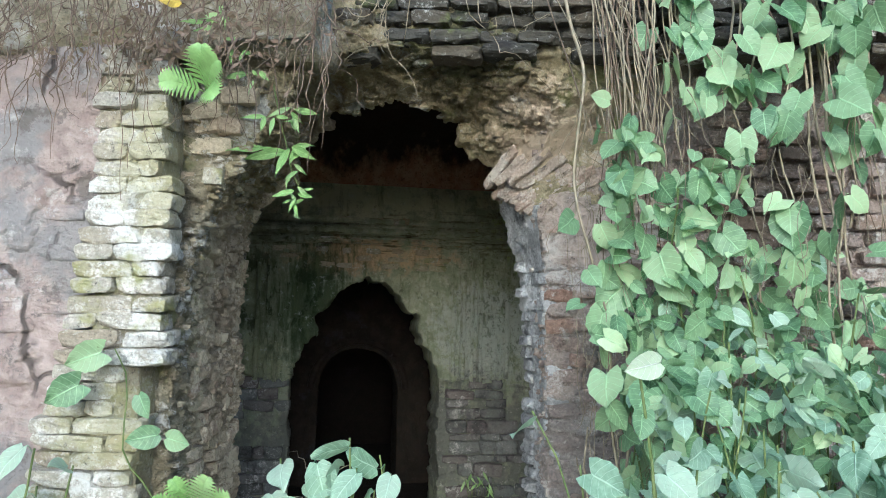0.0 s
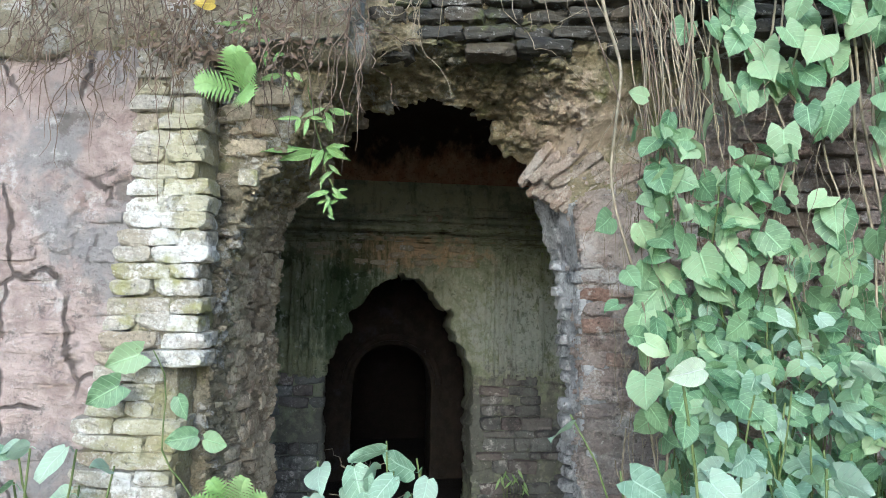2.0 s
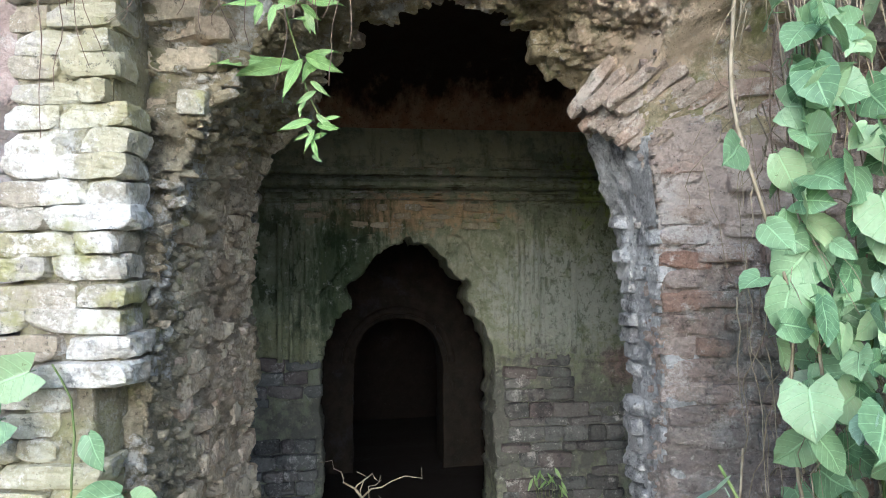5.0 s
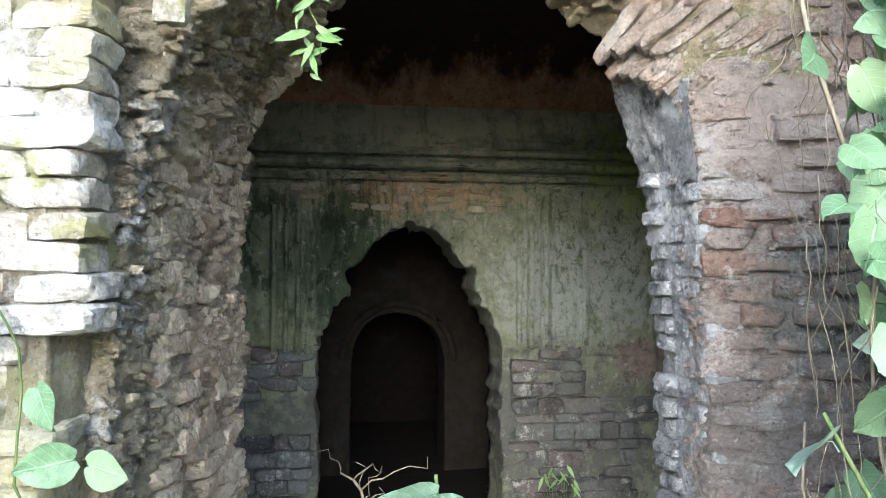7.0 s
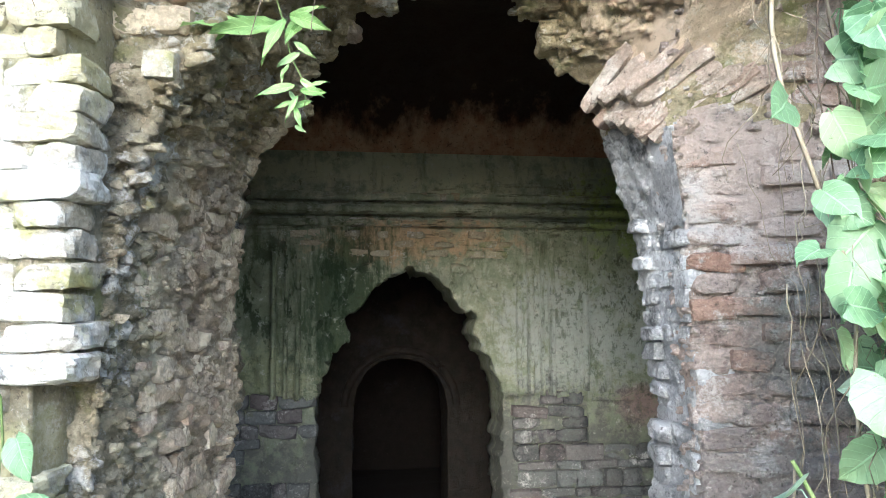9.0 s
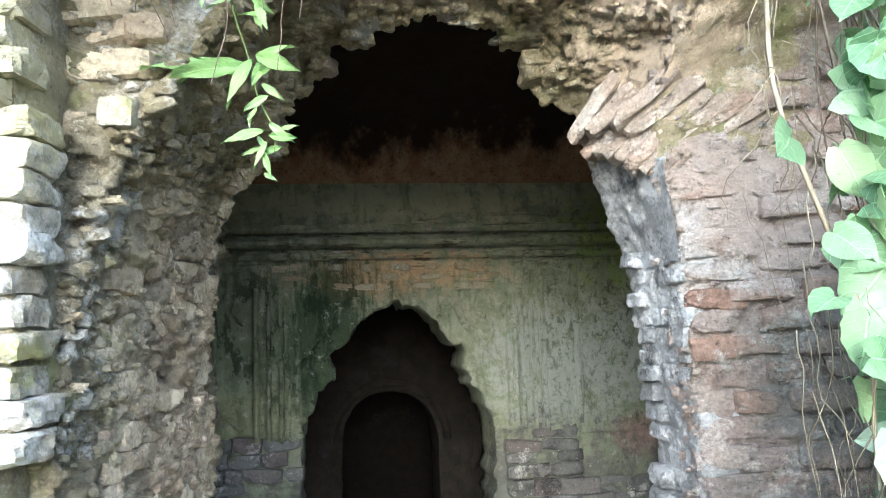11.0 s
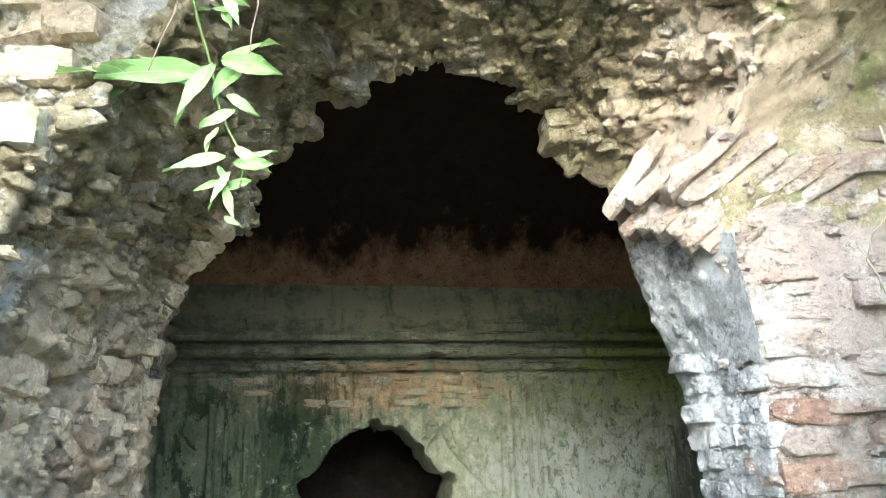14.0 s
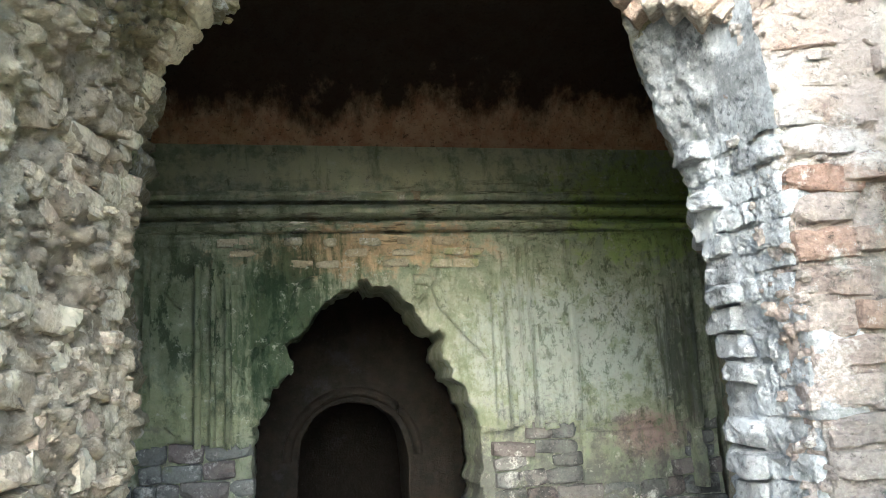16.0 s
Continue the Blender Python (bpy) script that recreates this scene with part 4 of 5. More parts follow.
stem(shiny, strand((0.5, 1.75, 0.0), (0.395, 1.54, 1.36), wave=0.05, n=14, seed=61.0), 0.005, 0.003, M_GREENSTEM)
leaf(shiny, sheen_leaf, (0.42, 1.50, 1.385), 0.076, 0, -22, 78)
leaf(shiny, heart, (0.40, 1.56, 1.28), 0.06, 10, -30, 20)
leaf(shiny, heart, (0.33, 1.58, 1.43), 0.05, 10, -30, -60)
# herb in front of the doorway
herb("doorway_herb", (-0.27, 1.96, 0.0), "grey-green herb with soft ovate leaves standing before the doorway", [(-0.252 + dx * 1.45, 1.93 + dy, 1.118 + dz * 1.3) for dx, dy, dz in ((0.01, 0.02, 0.02), (-0.04, 0, -0.01), (-0.10, 0, -0.01), (0.06, 0, -0.02), (-0.02, -0.03, -0.03), (0.03, -0.04, -0.02), (0.085, 0.02, -0.035), (-0.06, 0.02, -0.05), (0, 0.05, -0.06), (-0.12, 0.02, -0.07), (0.05, -0.02, -0.07), (-0.07, -0.03, -0.08))], broad_ovate, (0.085, 0.115))
# shrub by the left wall
herb("wall_shrub", (-1.15, 2.05, 0.0), "pale green leafy shrub at the foot of the plastered wall", cloud(30, (-1.42, -0.96), (1.95, 2.2), (0.72, 1.14)), broad_ovate, (0.06, 0.11))
sprig = holder("wall_sprig", (-0.98, 2.29, 1.0), "small sprig with bitten leaves growing from the pilaster", "sprig")
stem(sprig, strand((-0.80, 2.27, 0.86), (-0.97, 2.22, 1.36), wave=0.05, n=10, seed=11), 0.003, 0.002, M_GREENSTEM)
for x, z, s, rl in ((-0.97, 1.36, 0.10, 70), (-1.03, 1.27, 0.10, 60), (-0.86, 1.24, 0.075, -30), (-0.80, 1.13, 0.09, 80), (-0.78, 1.12, 0.08, -80)):
    leaf(sprig, ovate if s != 0.10 else heart, (x, 2.20, z), s, 0, -20, rl)


def fern(name, base, label, fronds):
    ob = holder(name, base, label, "fern")
    for k, (dx, dy, dz, ln) in enumerate(fronds):
        bm = bmesh.new()
        tip = Vector((dx, dy, dz))
        side = Vector((0, -1, 0)).cross(tip).normalized()
        n = 13
        pts = [tip * f + Vector((0, -0.04, 0.10 * ln)) * math.sin(f * math.pi * 0.8) for f in [i / n for i in range(n + 1)]]
        tube(bm, pts, 0.002, 0.0008, 4)
        for i in range(2, n):
            w = ln * 0.44 * math.sin(math.pi * (0.15 + 0.83 * i / n)) ** 0.7
            along = (pts[i + 1] - pts[i - 1]).normalized()
            for sgn in (-1, 1):
                a, d = pts[i], side * sgn + along * 0.35 + Vector((0, -0.1, -0.15))
                b = a + d.normalized() * w
                h = along * ln * 0.046
                m = (a + b) / 2 + Vector((0, -0.004, 0.003))
                vs = [bm.verts.new(p) for p in (a - h, m - h * 0.9, b, m + h * 0.9, a + h)]
                bm.faces.new((vs[0], vs[1], vs[3], vs[4])), bm.faces.new((vs[1], vs[2], vs[3]))
        part("frond", bm, M_FERN, ob)
    return ob


fern("fern", (-0.70, 2.24, 2.12), "bright green fern rooted in the masonry above the pilaster", [(0.01, -0.06, 0.11, 0.13), (0.07, -0.10, 0.05, 0.15), (-0.11, -0.06, 0.0, 0.12), (0.06, -0.08, -0.05, 0.14)])
fern("fern", (-0.72, 2.34, 0.88), "small green fern at the foot of the reveal", [(0.05, -0.08, 0.12, 0.13), (-0.06, -0.06, 0.11, 0.12), (0.11, -0.06, 0.06, 0.12), (-0.11, -0.08, 0.05, 0.12)])

# sprig of lance leaves hanging in the arch
hanging = holder("hanging_sprig", (-0.56, 2.50, 2.22), "bright green sprig of narrow leaves hanging into the arch", "hanging plant")
main = strand((-0.56, 2.50, 2.22), (-0.468, 2.465, 1.82), wave=0.04, n=14, seed=8.8)
stem(hanging, main, 0.003, 0.0015, M_GREENSTEM, 4)
for at, s, yw, pt, rl in (((-0.47, 2.28, 1.965), 0.13, 0, -40, 70), ((-0.46, 2.27, 1.97), 0.10, 0, -30, 20), ((-0.45, 2.27, 1.975), 0.10, 0, -40, -60), ((-0.44, 2.27, 1.98), 0.08, 0, -40, -80),
                          ((-0.44, 2.26, 2.09), 0.09, 0, -30, -70), ((-0.46, 2.28, 2.10), 0.08, 0, -30, 60), ((-0.45, 2.28, 2.08), 0.07, 0, -30, -20), ((-0.44, 2.26, 1.92), 0.055, 0, -30, -50),
                          ((-0.43, 2.26, 1.90), 0.05, 0, -30, 50), ((-0.43, 2.26, 1.85), 0.06, 0, -30, -50), ((-0.44, 2.26, 1.84), 0.07, 0, -30, 70), ((-0.43, 2.26, 1.83), 0.06, 0, -30, -75),
                          ((-0.435, 2.26, 1.82), 0.055, 0, -30, 20), ((-0.44, 2.26, 1.80), 0.05, 0, -30, -20), ((-0.54, 2.30, 1.98), 0.11, 0, -35, 80), ((-0.56, 2.32, 2.0), 0.10, 0, -20, 40)):
    far = Vector((at[0] * 1.087, at[1] * 1.087, 1.5 + (at[2] - 1.5) * 1.06))
    leaf(hanging, lance, far, s * 1.1, yw, pt, rl)
    leaf(hanging, lance, far + Vector((prnd.uniform(-0.03, 0.03), 0.02, prnd.uniform(-0.05, 0.02))), s * 0.7, yw, pt, rl + prnd.uniform(-50, 50))
for k, (x, z) in enumerate(((-0.72, 2.33), (-0.60, 2.26), (-0.56, 2.16), (-0.66, 2.37), (-0.52, 2.05))):
    wisp = holder("seedling", (x, 2.30, z), "small green seedling in the wall's roots", "seedling", "seedlings in the roots")
    for j in range(4):
        leaf(wisp, lance, (x + prnd.uniform(-0.03, 0.03), 2.25, z + prnd.uniform(-0.02, 0.03)), prnd.uniform(0.04, 0.075), 0, -40, prnd.uniform(-80, 80))

# roots and litter along the eave
bm = bmesh.new()
for k in range(290):
    x = prnd.uniform(-1.45, -0.32)
    top = prnd.uniform(2.25, 2.62)
    ln = abs(prnd.gauss(0.10, 0.13)) + 0.05
    y = prnd.uniform(2.17, 2.33)
    tube(bm, strand((x, y, top), (x + prnd.gauss(0, 0.07), y - 0.03 + prnd.gauss(0, 0.03), top - ln), wave=0.035, n=13, seed=k * 1.37), prnd.uniform(0.0012, 0.004), 0.0008, 3)
thing("hanging_roots", bm, M_ROOT, "tangle of thin dry roots hanging from the eave", "roots", kind="stuff")
bm = bmesh.new()
for k in range(26):
    x = prnd.uniform(-1.0, 0.9)
    tube(bm, strand((x, 2.55 if x > -0.4 else 2.25, 2.7), (x + prnd.gauss(0, 0.12), (2.5 if x > -0.4 else 2.2), prnd.uniform(2.1, 2.45)), sag=0.06, wave=0.10, n=14, seed=k * 2.1 + 300), 0.0022, 0.0012, 3)
for a, b, s in (((-0.36, 2.42, 2.58), (-0.18, 2.42, 2.58), 0.17), ((0.02, 2.44, 2.62), (0.20, 2.44, 2.60), 0.09)):
    tube(bm, strand(a, b, sag=s, wave=0.03, n=18, seed=17), 0.0025, 0.002, 4)
thing("trailing_roots", bm, M_STEM, "thin pale roots trailing over the arch", "roots", kind="stuff")
bm = bmesh.new()
for k in range(420):
    x, z = prnd.gauss(-0.80, 0.20), prnd.gauss(2.28, 0.06)
    m = pose(x, prnd.uniform(2.17, 2.30), z, prnd.uniform(-60, 20), prnd.uniform(-90, 90), prnd.uniform(-60, 60)) @ Matrix.Scale(prnd.uniform(0.018, 0.042), 4)
    w = [m @ Vector(p) for p in ((0, 0, 0), (0.2, -0.08, -0.4), (0, 0.06, -0.5), (-0.2, -0.08, -0.4), (0, -0.1, -1))]
    vs = [bm.verts.new(p) for p in w]
    bm.faces.new((vs[0], vs[1], vs[2])), bm.faces.new((vs[0], vs[2], vs[3])), bm.faces.new((vs[1], vs[4], vs[2])), bm.faces.new((vs[2], vs[4], vs[3]))
thing("dead_leaves", bm, M_DEAD, "dry brown leaves caught among the roots", "leaf litter", kind="stuff")
yellow = holder("yellow_leaf", (-0.76, 2.22, 2.36), "single yellowed leaf lying on the eave", "leaf")
leaf(yellow, finish("leaf", blade("ovate", 211), leaf_material("yellow_leaf", (0.5, 0.36, 0.04), (0.55, 0.4, 0.05), (0.5, 0.35, 0.05))), (-0.76, 2.17, 2.37), 0.06, 0, -30, 80)

# dry branch and a weed inside the doorway
twig = holder("dry_branch", (-0.45, 3.6, 0.03), "dry bare branch lying in the doorway", "branch")
trunk = strand((-0.15, 3.75, 0.05), (-0.62, 3.5, 0.72), wave=0.10, n=12, seed=71)
stem(twig, trunk, 0.012, 0.005, M_STEM)
for k in range(18):
    p = trunk[5 + k % 8]
    stem(twig, strand(p, p + Vector((prnd.uniform(-0.22, 0.28), prnd.uniform(-0.1, 0.1), prnd.uniform(0.03, 0.13))), wave=0.05, n=6, seed=k + 80.0), 0.004, 0.0015, M_STEM, 4, "twig")
weed = holder("floor_weed", (0.2, 4.62, 0.05), "small weed growing on the corridor floor", "weed")
for k in range(12):
    a = k / 12 * math.tau
    tip = Vector((0.2 + 0.07 * math.cos(a), 4.62 + 0.05 * math.sin(a), 0.40 + prnd.uniform(0, 0.12)))
    stem(weed, strand((0.2, 4.62, 0.04), tip, wave=0.02, n=6, seed=k + 20.0), 0.002, 0.001, M_GREENSTEM, 3)
    leaf(weed, lance, tip, 0.07, prnd.uniform(-60, 60), -40, prnd.uniform(-60, 60))

# ---- bricks: each one an object on a shared mesh ----
rnd = random.Random(41)


def courses(parent, meshes, x0, x1, z0, z1, pitch, length, face, keep, proud=(0.004, 0.018), turn=2.0, deep=0.1):
    """Running courses of bricks on a face y = face(x, z); keep(x, z) says where a brick still stands."""
    n, row = 0, 0
    z = z0
    while z < z1:
        x = x0 + (row % 2) * length * 0.5 - rnd.uniform(0, 0.03)
        while x < x1:
            ln = length * rnd.uniform(0.72, 1.18)
            if keep(x + ln / 2, z):
                y = face(x + ln / 2, z) + deep / 2 - rnd.uniform(*proud)
                m = pose(x + ln / 2, y, z + rnd.uniform(-0.004, 0.004), rnd.gauss(0, turn), rnd.gauss(0, turn * 0.7), rnd.gauss(0, turn))
                piece("brick", rnd.choice(meshes), parent, m @ Matrix.Diagonal((ln / length * 0.96, 1, rnd.uniform(0.86, 1.04), 1)))
                n += 1
            x += ln
        z += pitch * rnd.uniform(0.95, 1.05)
        row += 1
    return n


PITCH = 0.0565
pale = brick_meshes("brick", M_PALE, 10, 0.13, 0.12, 0.054, 0.011, 1)
pink = brick_meshes("brick", M_PINK, 10, 0.15, 0.10, 0.056, 0.012, 2)
dark = brick_meshes("brick", M_DARK, 8, 0.17, 0.12, 0.046, 0.020, 3)
ochre = brick_meshes("brick", M_OCHRE, 8, 0.15, 0.11, 0.048, 0.012, 4)
limed = brick_meshes("brick", M_LIME, 8, 0.12, 0.12, 0.056, 0.011, 5)
mossy = brick_meshes("brick", M_MOSSY, 8, 0.12, 0.10, 0.060, 0.010, 6)
block = brick_meshes("brick", M_BLOCK, 6, 0.15, 0.08, 0.060, 0.008, 7)
crumb = brick_meshes("brick", M_SOFFIT, 8, 0.15, 0.12, 0.060, 0.014, 9)
tan = brick_meshes("brick", M_TAN, 6, 0.12, 0.06, 0.040, 0.008, 10)
plastered = brick_meshes("brick", M_INNER, 6, 0.12, 0.06, 0.040, 0.010, 14)
faced = brick_meshes("brick", M_FACE, 8, 0.15, 0.12, 0.050, 0.014, 11)
fan = brick_meshes("brick", M_VOUSSOIR, 9, 0.17, 0.11, 0.046, 0.015, 12)
plainpink = brick_meshes("brick", M_LEFT, 6, 0.16, 0.10, 0.052, 0.010, 8)

# pilaster at the arch's left: pale, lime-washed, its foot eaten away
bm = bmesh.new()
box(bm, (-1.04, 2.304, -0.1), (-0.90, 2.6, 2.2))
box(bm, (-0.91, 2.306, 1.31), (-0.845, 2.6, 2.19))
bmesh.ops.subdivide_edges(bm, edges=bm.edges[:], cuts=16, use_grid_fill=True)
rough(bm, 0.010, 6, 0.010, 9)
pilaster = thing("pilaster", bm, M_MORTAR, "pale limewashed brick pilaster with a broken edge beside the arch", kind="structure")


def pil_right(z):
    lean = lerp(-0.92, -0.815, min(1, max(0, (z - 0.9) / 0.5)))
    return lean - (0.09 if 1.14 < z < 1.31 else 0) + 0.03 * noise.noise(Vector((0, 4, z * 15)))


def pil_left(z):
    return lerp(-1.165, -1.05, min(1, max(0, (z - 1.2) / 0.8))) if z > 1.15 else -1.22


z, row = 0.02, 0
while z < 2.27:
    a, b = pil_left(z) + rnd.uniform(-0.012, 0.012), pil_right(z) + rnd.uniform(-0.028, 0.018)
    cut = a + (b - a) * (0.62 if row % 2 else 0.40) + rnd.uniform(-0.02, 0.02)
    for x0, x1 in ((a, cut), (cut, b)):
        y = 2.288 + 0.06 + rnd.uniform(-0.012, 0.010) - (0.008 if 1.3 < z < 1.8 else 0)
        m = pose((x0 + x1) / 2, y, z, rnd.gauss(0, 2), rnd.gauss(0, 1.5), rnd.gauss(0, 2))
        piece("brick", rnd.choice(pale), pilaster, m @ Matrix.Diagonal(((x1 - x0) / 0.13 * 0.98, 1, rnd.uniform(0.80, 0.98), 1)))
    z += 0.050 * rnd.uniform(0.92, 1.10)
    row += 1
# second strip of the pilaster's head, stepping back towards the arch
courses(pilaster, mossy, -0.83, -0.60, 1.90, 2.2, PITCH, 0.085, lambda x, z: 2.455, lambda x, z: x < lerp(-0.74, -0.60, (z - 1.9) / 0.3) and noise.noise(Vector((x * 9, 1, z * 9))) > -0.1, turn=7, proud=(-0.024, 0.004))
piece("brick", pale[2], pilaster, pose(-0.735, 2.475, 1.905, 3, 4, 5) @ Matrix.Diagonal((0.46, 1, 1.0, 1)))
piece("brick", mossy[1], pilaster, pose(-0.85, 2.57, 1.755, 3, 24, 8) @ Matrix.Diagonal((0.8, 1, 1.1, 1)))
# bricks bared where the pink plaster fell
courses(wall_left, plainpink, -1.9, -1.10, 0.02, 2.2, PITCH, 0.16, lambda x, z: 2.37, lambda x, z: x < pil_left(z) - 0.05 and (noise.noise(Vector((x * 2.4 + 3, 0, z * 1.7 + 9))) < 0.16 or z < 1.2) and rnd.random() > 0.15, proud=(-0.008, 0.010))

# right of the arch: pink brick with lime and soot
courses(front_wall, pink, 0.49, 1.7, 0.75, 2.36, 0.066, 0.17, lambda x, z: 3.0 - 0.05 * (x - 0.4), lambda x, z: noise.noise(Vector((x * 3, 5, z * 3))) > -0.30 and not (z > 2.0 and x < 0.62), proud=(0.002, 0.022), turn=3.0)
# limed brick ends of the right reveal: flush in the wash, their tips ragged along the rim
z = 0.5
while z < 1.66:
    edge = lerp(0.352, 0.326, max(0, (z - 1.2) / 0.44))
    y0 = 3.0 + rnd.uniform(0.0, 0.03)
    while y0 < 3.15:
        ln = rnd.uniform(0.05, 0.11)
        m = pose(edge + 0.066 + 0.16 * (3.27 - y0 - ln / 2) + rnd.uniform(-0.005, 0.006), y0 + ln / 2, z + rnd.uniform(-0.004, 0.004), rnd.gauss(0, 3), rnd.gauss(0, 3), 9 + rnd.gauss(0, 3))
        piece("brick", rnd.choice(limed), front_wall, m @ Matrix.Diagonal((1.05, ln / 0.12 * 1.04, rnd.uniform(0.8, 0.98), 1)))
        y0 += ln
    if rnd.random() > 0.12:
        m = pose(edge + 0.050 + rnd.uniform(-0.012, 0.012), 3.225 + rnd.uniform(-0.01, 0.012), z + rnd.uniform(-0.005, 0.005), rnd.gauss(0, 3), 6 + rnd.gauss(0, 5), 9 + rnd.gauss(0, 4))
        piece("brick", rnd.choice(limed), front_wall, m @ Matrix.Diagonal((rnd.uniform(0.95, 1.1), rnd.uniform(0.8, 1.0), rnd.uniform(0.66, 0.9), 1)))
    z += rnd.uniform(0.046, 0.058)
# brick quoins on the front corner of the reveal
z = 0.72
while z < 1.80:
    m = pose(0.470 + rnd.uniform(-0.012, 0.014), 3.046 + rnd.uniform(-0.008, 0.008), z, rnd.gauss(0, 3), rnd.gauss(0, 2.5), rnd.gauss(0, 4))
    piece("brick", rnd.choice(pink), front_wall, m @ Matrix.Diagonal((rnd.uniform(0.8, 1.0), 1.1, rnd.uniform(0.85, 1.06), 1)))
    z += 0.062 * rnd.uniform(0.93, 1.08)
# smooth grey render left on the springing
rows = []
for i in range(25):
    f = i / 24
    z = lerp(1.62, 1.875, f)
    x0 = lerp(0.352, 0.285, f ** 1.3)
    rows.append([Vector((lerp(x0, lerp(0.40, 0.375, f), g) - 0.020 + 0.004 * noise.noise(Vector((f * 8, g * 8, 2))), lerp(3.29, 2.985, g) + 0.01 * noise.noise(Vector((f * 6, 5, 0))), z + 0.02 * noise.noise(Vector((g * 5, 2, 0))))) for g in [j / 14 for j in range(-1, 16)]])
part("render_patch", loft(rows), M_LIME, front_wall, "smooth grey render left on the springing")
# fan of voussoirs at the right springing
def skin(x, z):
    """How far forward the front wall stands at a place beside the arch."""
    near = [v.co.y for v in front_wall.data.vertices if abs(v.co.x - x) < 0.025 and abs(v.co.z - z) < 0.025 and v.co.y < 3.3]
    return min(near) if near else 3.2


for k in range(10):
    lean = radians(41 - 2.2 * k + rnd.gauss(0, 1.5))
    ln = rnd.uniform(0.95, 1.35)
    x = 0.182 + 0.040 * k + math.cos(lean) * 0.085 * ln
    z = 1.985 - 0.011 * k + math.sin(lean) * 0.085 * ln + rnd.uniform(-0.006, 0.006)
    m = pose(x, skin(x, z) + (0.050 if k < 2 else 0.062) + rnd.uniform(-0.003, 0.006), z, rnd.gauss(0, 3), -math.degrees(lean), (-36 if x < 0.28 else -16) + rnd.gauss(0, 2))
    piece("brick", fan[k % len(fan)], front_wall, m @ Matrix.Diagonal((ln, 1.0, rnd.uniform(0.82, 0.98), 1)))
for k in range(8):
    x, z = 0.215 + 0.022 * k, 1.955 - 0.015 * k
    m = pose(x + 0.045, skin(x + 0.045, z + 0.010) + 0.060, z + 0.010, rnd.gauss(0, 5), -34 + rnd.gauss(0, 6), -24 + rnd.gauss(0, 6))
    piece("brick", fan[(k + 4) % len(fan)], front_wall, m @ Matrix.Diagonal((rnd.uniform(0.5, 0.75), 0.9, rnd.uniform(0.6, 0.85), 1)))

# rubble stones that line the left rim of the arch
lip = dense([(bx, bz, by) for bx, bz, by, fx, fy, fz in RIM[:6]], 84)
for k, c in enumerate(lip[20:]):
    x, z = c[0], c[1]
    tang = Vector((lip[min(k + 21, 83)][0] - lip[k + 19][0], 0, lip[min(k + 21, 83)][1] - lip[k + 19][1]))
    ang = math.degrees(math.atan2(tang.z, tang.x)) - 90
    m = pose(x - 0.040 + rnd.uniform(-0.014, 0.014), c[2] - 0.06 + rnd.uniform(-0.03, 0.03), z + rnd.uniform(-0.005, 0.005), rnd.gauss(0, 6), -ang * 0.8 + rnd.gauss(0, 5), rnd.gauss(0, 8))
    piece("brick", rnd.choice(mossy), front_wall, m @ Matrix.Diagonal((rnd.uniform(0.75, 1.05), rnd.uniform(0.7, 1.2), rnd.uniform(0.5, 0.75), 1)))
# coursed rubble low in the left reveal
z = 0.55
while z < 1.74:
    y = 2.56 + rnd.uniform(0, 0.06)
    while y < 3.16:
        ln = rnd.uniform(0.06, 0.17)
        if noise.noise(Vector((y * 5, 2, z * 5))) > -0.22:
            x = lerp(-0.852, -0.874, (y - 2.42) / 0.85) + (0.035 * max(0, (z - 1.45) / 0.3) if z > 1.45 else 0)
            m = pose(x - 0.033 + rnd.uniform(-0.008, 0.010), y + ln / 2, z, rnd.gauss(0, 4), rnd.gauss(0, 5), 90 + rnd.gauss(0, 4))
            piece("brick", rnd.choice(mossy), front_wall, m @ Matrix.Diagonal((ln / 0.12 * 0.94, 1, rnd.uniform(0.75, 1.0), 1)))
        y += ln
    z += rnd.uniform(0.046, 0.062)
# odd bricks showing in the left reveal
for k in range(12):
    z = rnd.uniform(0.6, 1.75)
    y = rnd.uniform(2.52, 3.1)
    m = pose(-0.875 + rnd.uniform(-0.03, 0.0), y, z, rnd.gauss(0, 6), rnd.gauss(0, 6), 90 + rnd.gauss(0, 8))
    piece("brick", rnd.choice(mossy + ochre), front_wall, m @ Matrix.Diagonal((rnd.uniform(0.6, 1.0), rnd.uniform(0.7, 1), rnd.uniform(0.8, 1.2), 1)))
# broken ends hanging along the crown
crown = dense([(bx, bz, by) for bx, bz, by, fx, fy, fz in RIM[6:16]], 34)
for k, c in enumerate(crown):
    if rnd.random() < 0.45:
        continue
    m = pose(c[0] + rnd.uniform(-0.02, 0.02), c[2] - 0.03 + rnd.uniform(-0.05, 0.03), c[1] + 0.060 + rnd.uniform(-0.008, 0.016), rnd.gauss(0, 6), rnd.gauss(0, 5), rnd.gauss(0, 12))
    piece("brick", rnd.choice(crumb), front_wall, m @ Matrix.Diagonal((rnd.uniform(0.4, 0.8), rnd.uniform(0.5, 1.0), rnd.uniform(0.5, 0.85), 1)))
for x, y, z, s in ((-0.50, 3.24, 2.262, 0.6), (-0.40, 3.19, 2.325, 0.7), (-0.23, 3.07, 2.355, 0.7), (-0.12, 3.08, 2.345, 0.6)):
    piece("brick", rnd.choice(fan), front_wall, pose(x, y, z, rnd.gauss(0, 5), rnd.gauss(0, 5), rnd.gauss(0, 10)) @ Matrix.Diagonal((s * 0.7, 0.9, 0.9, 1)))
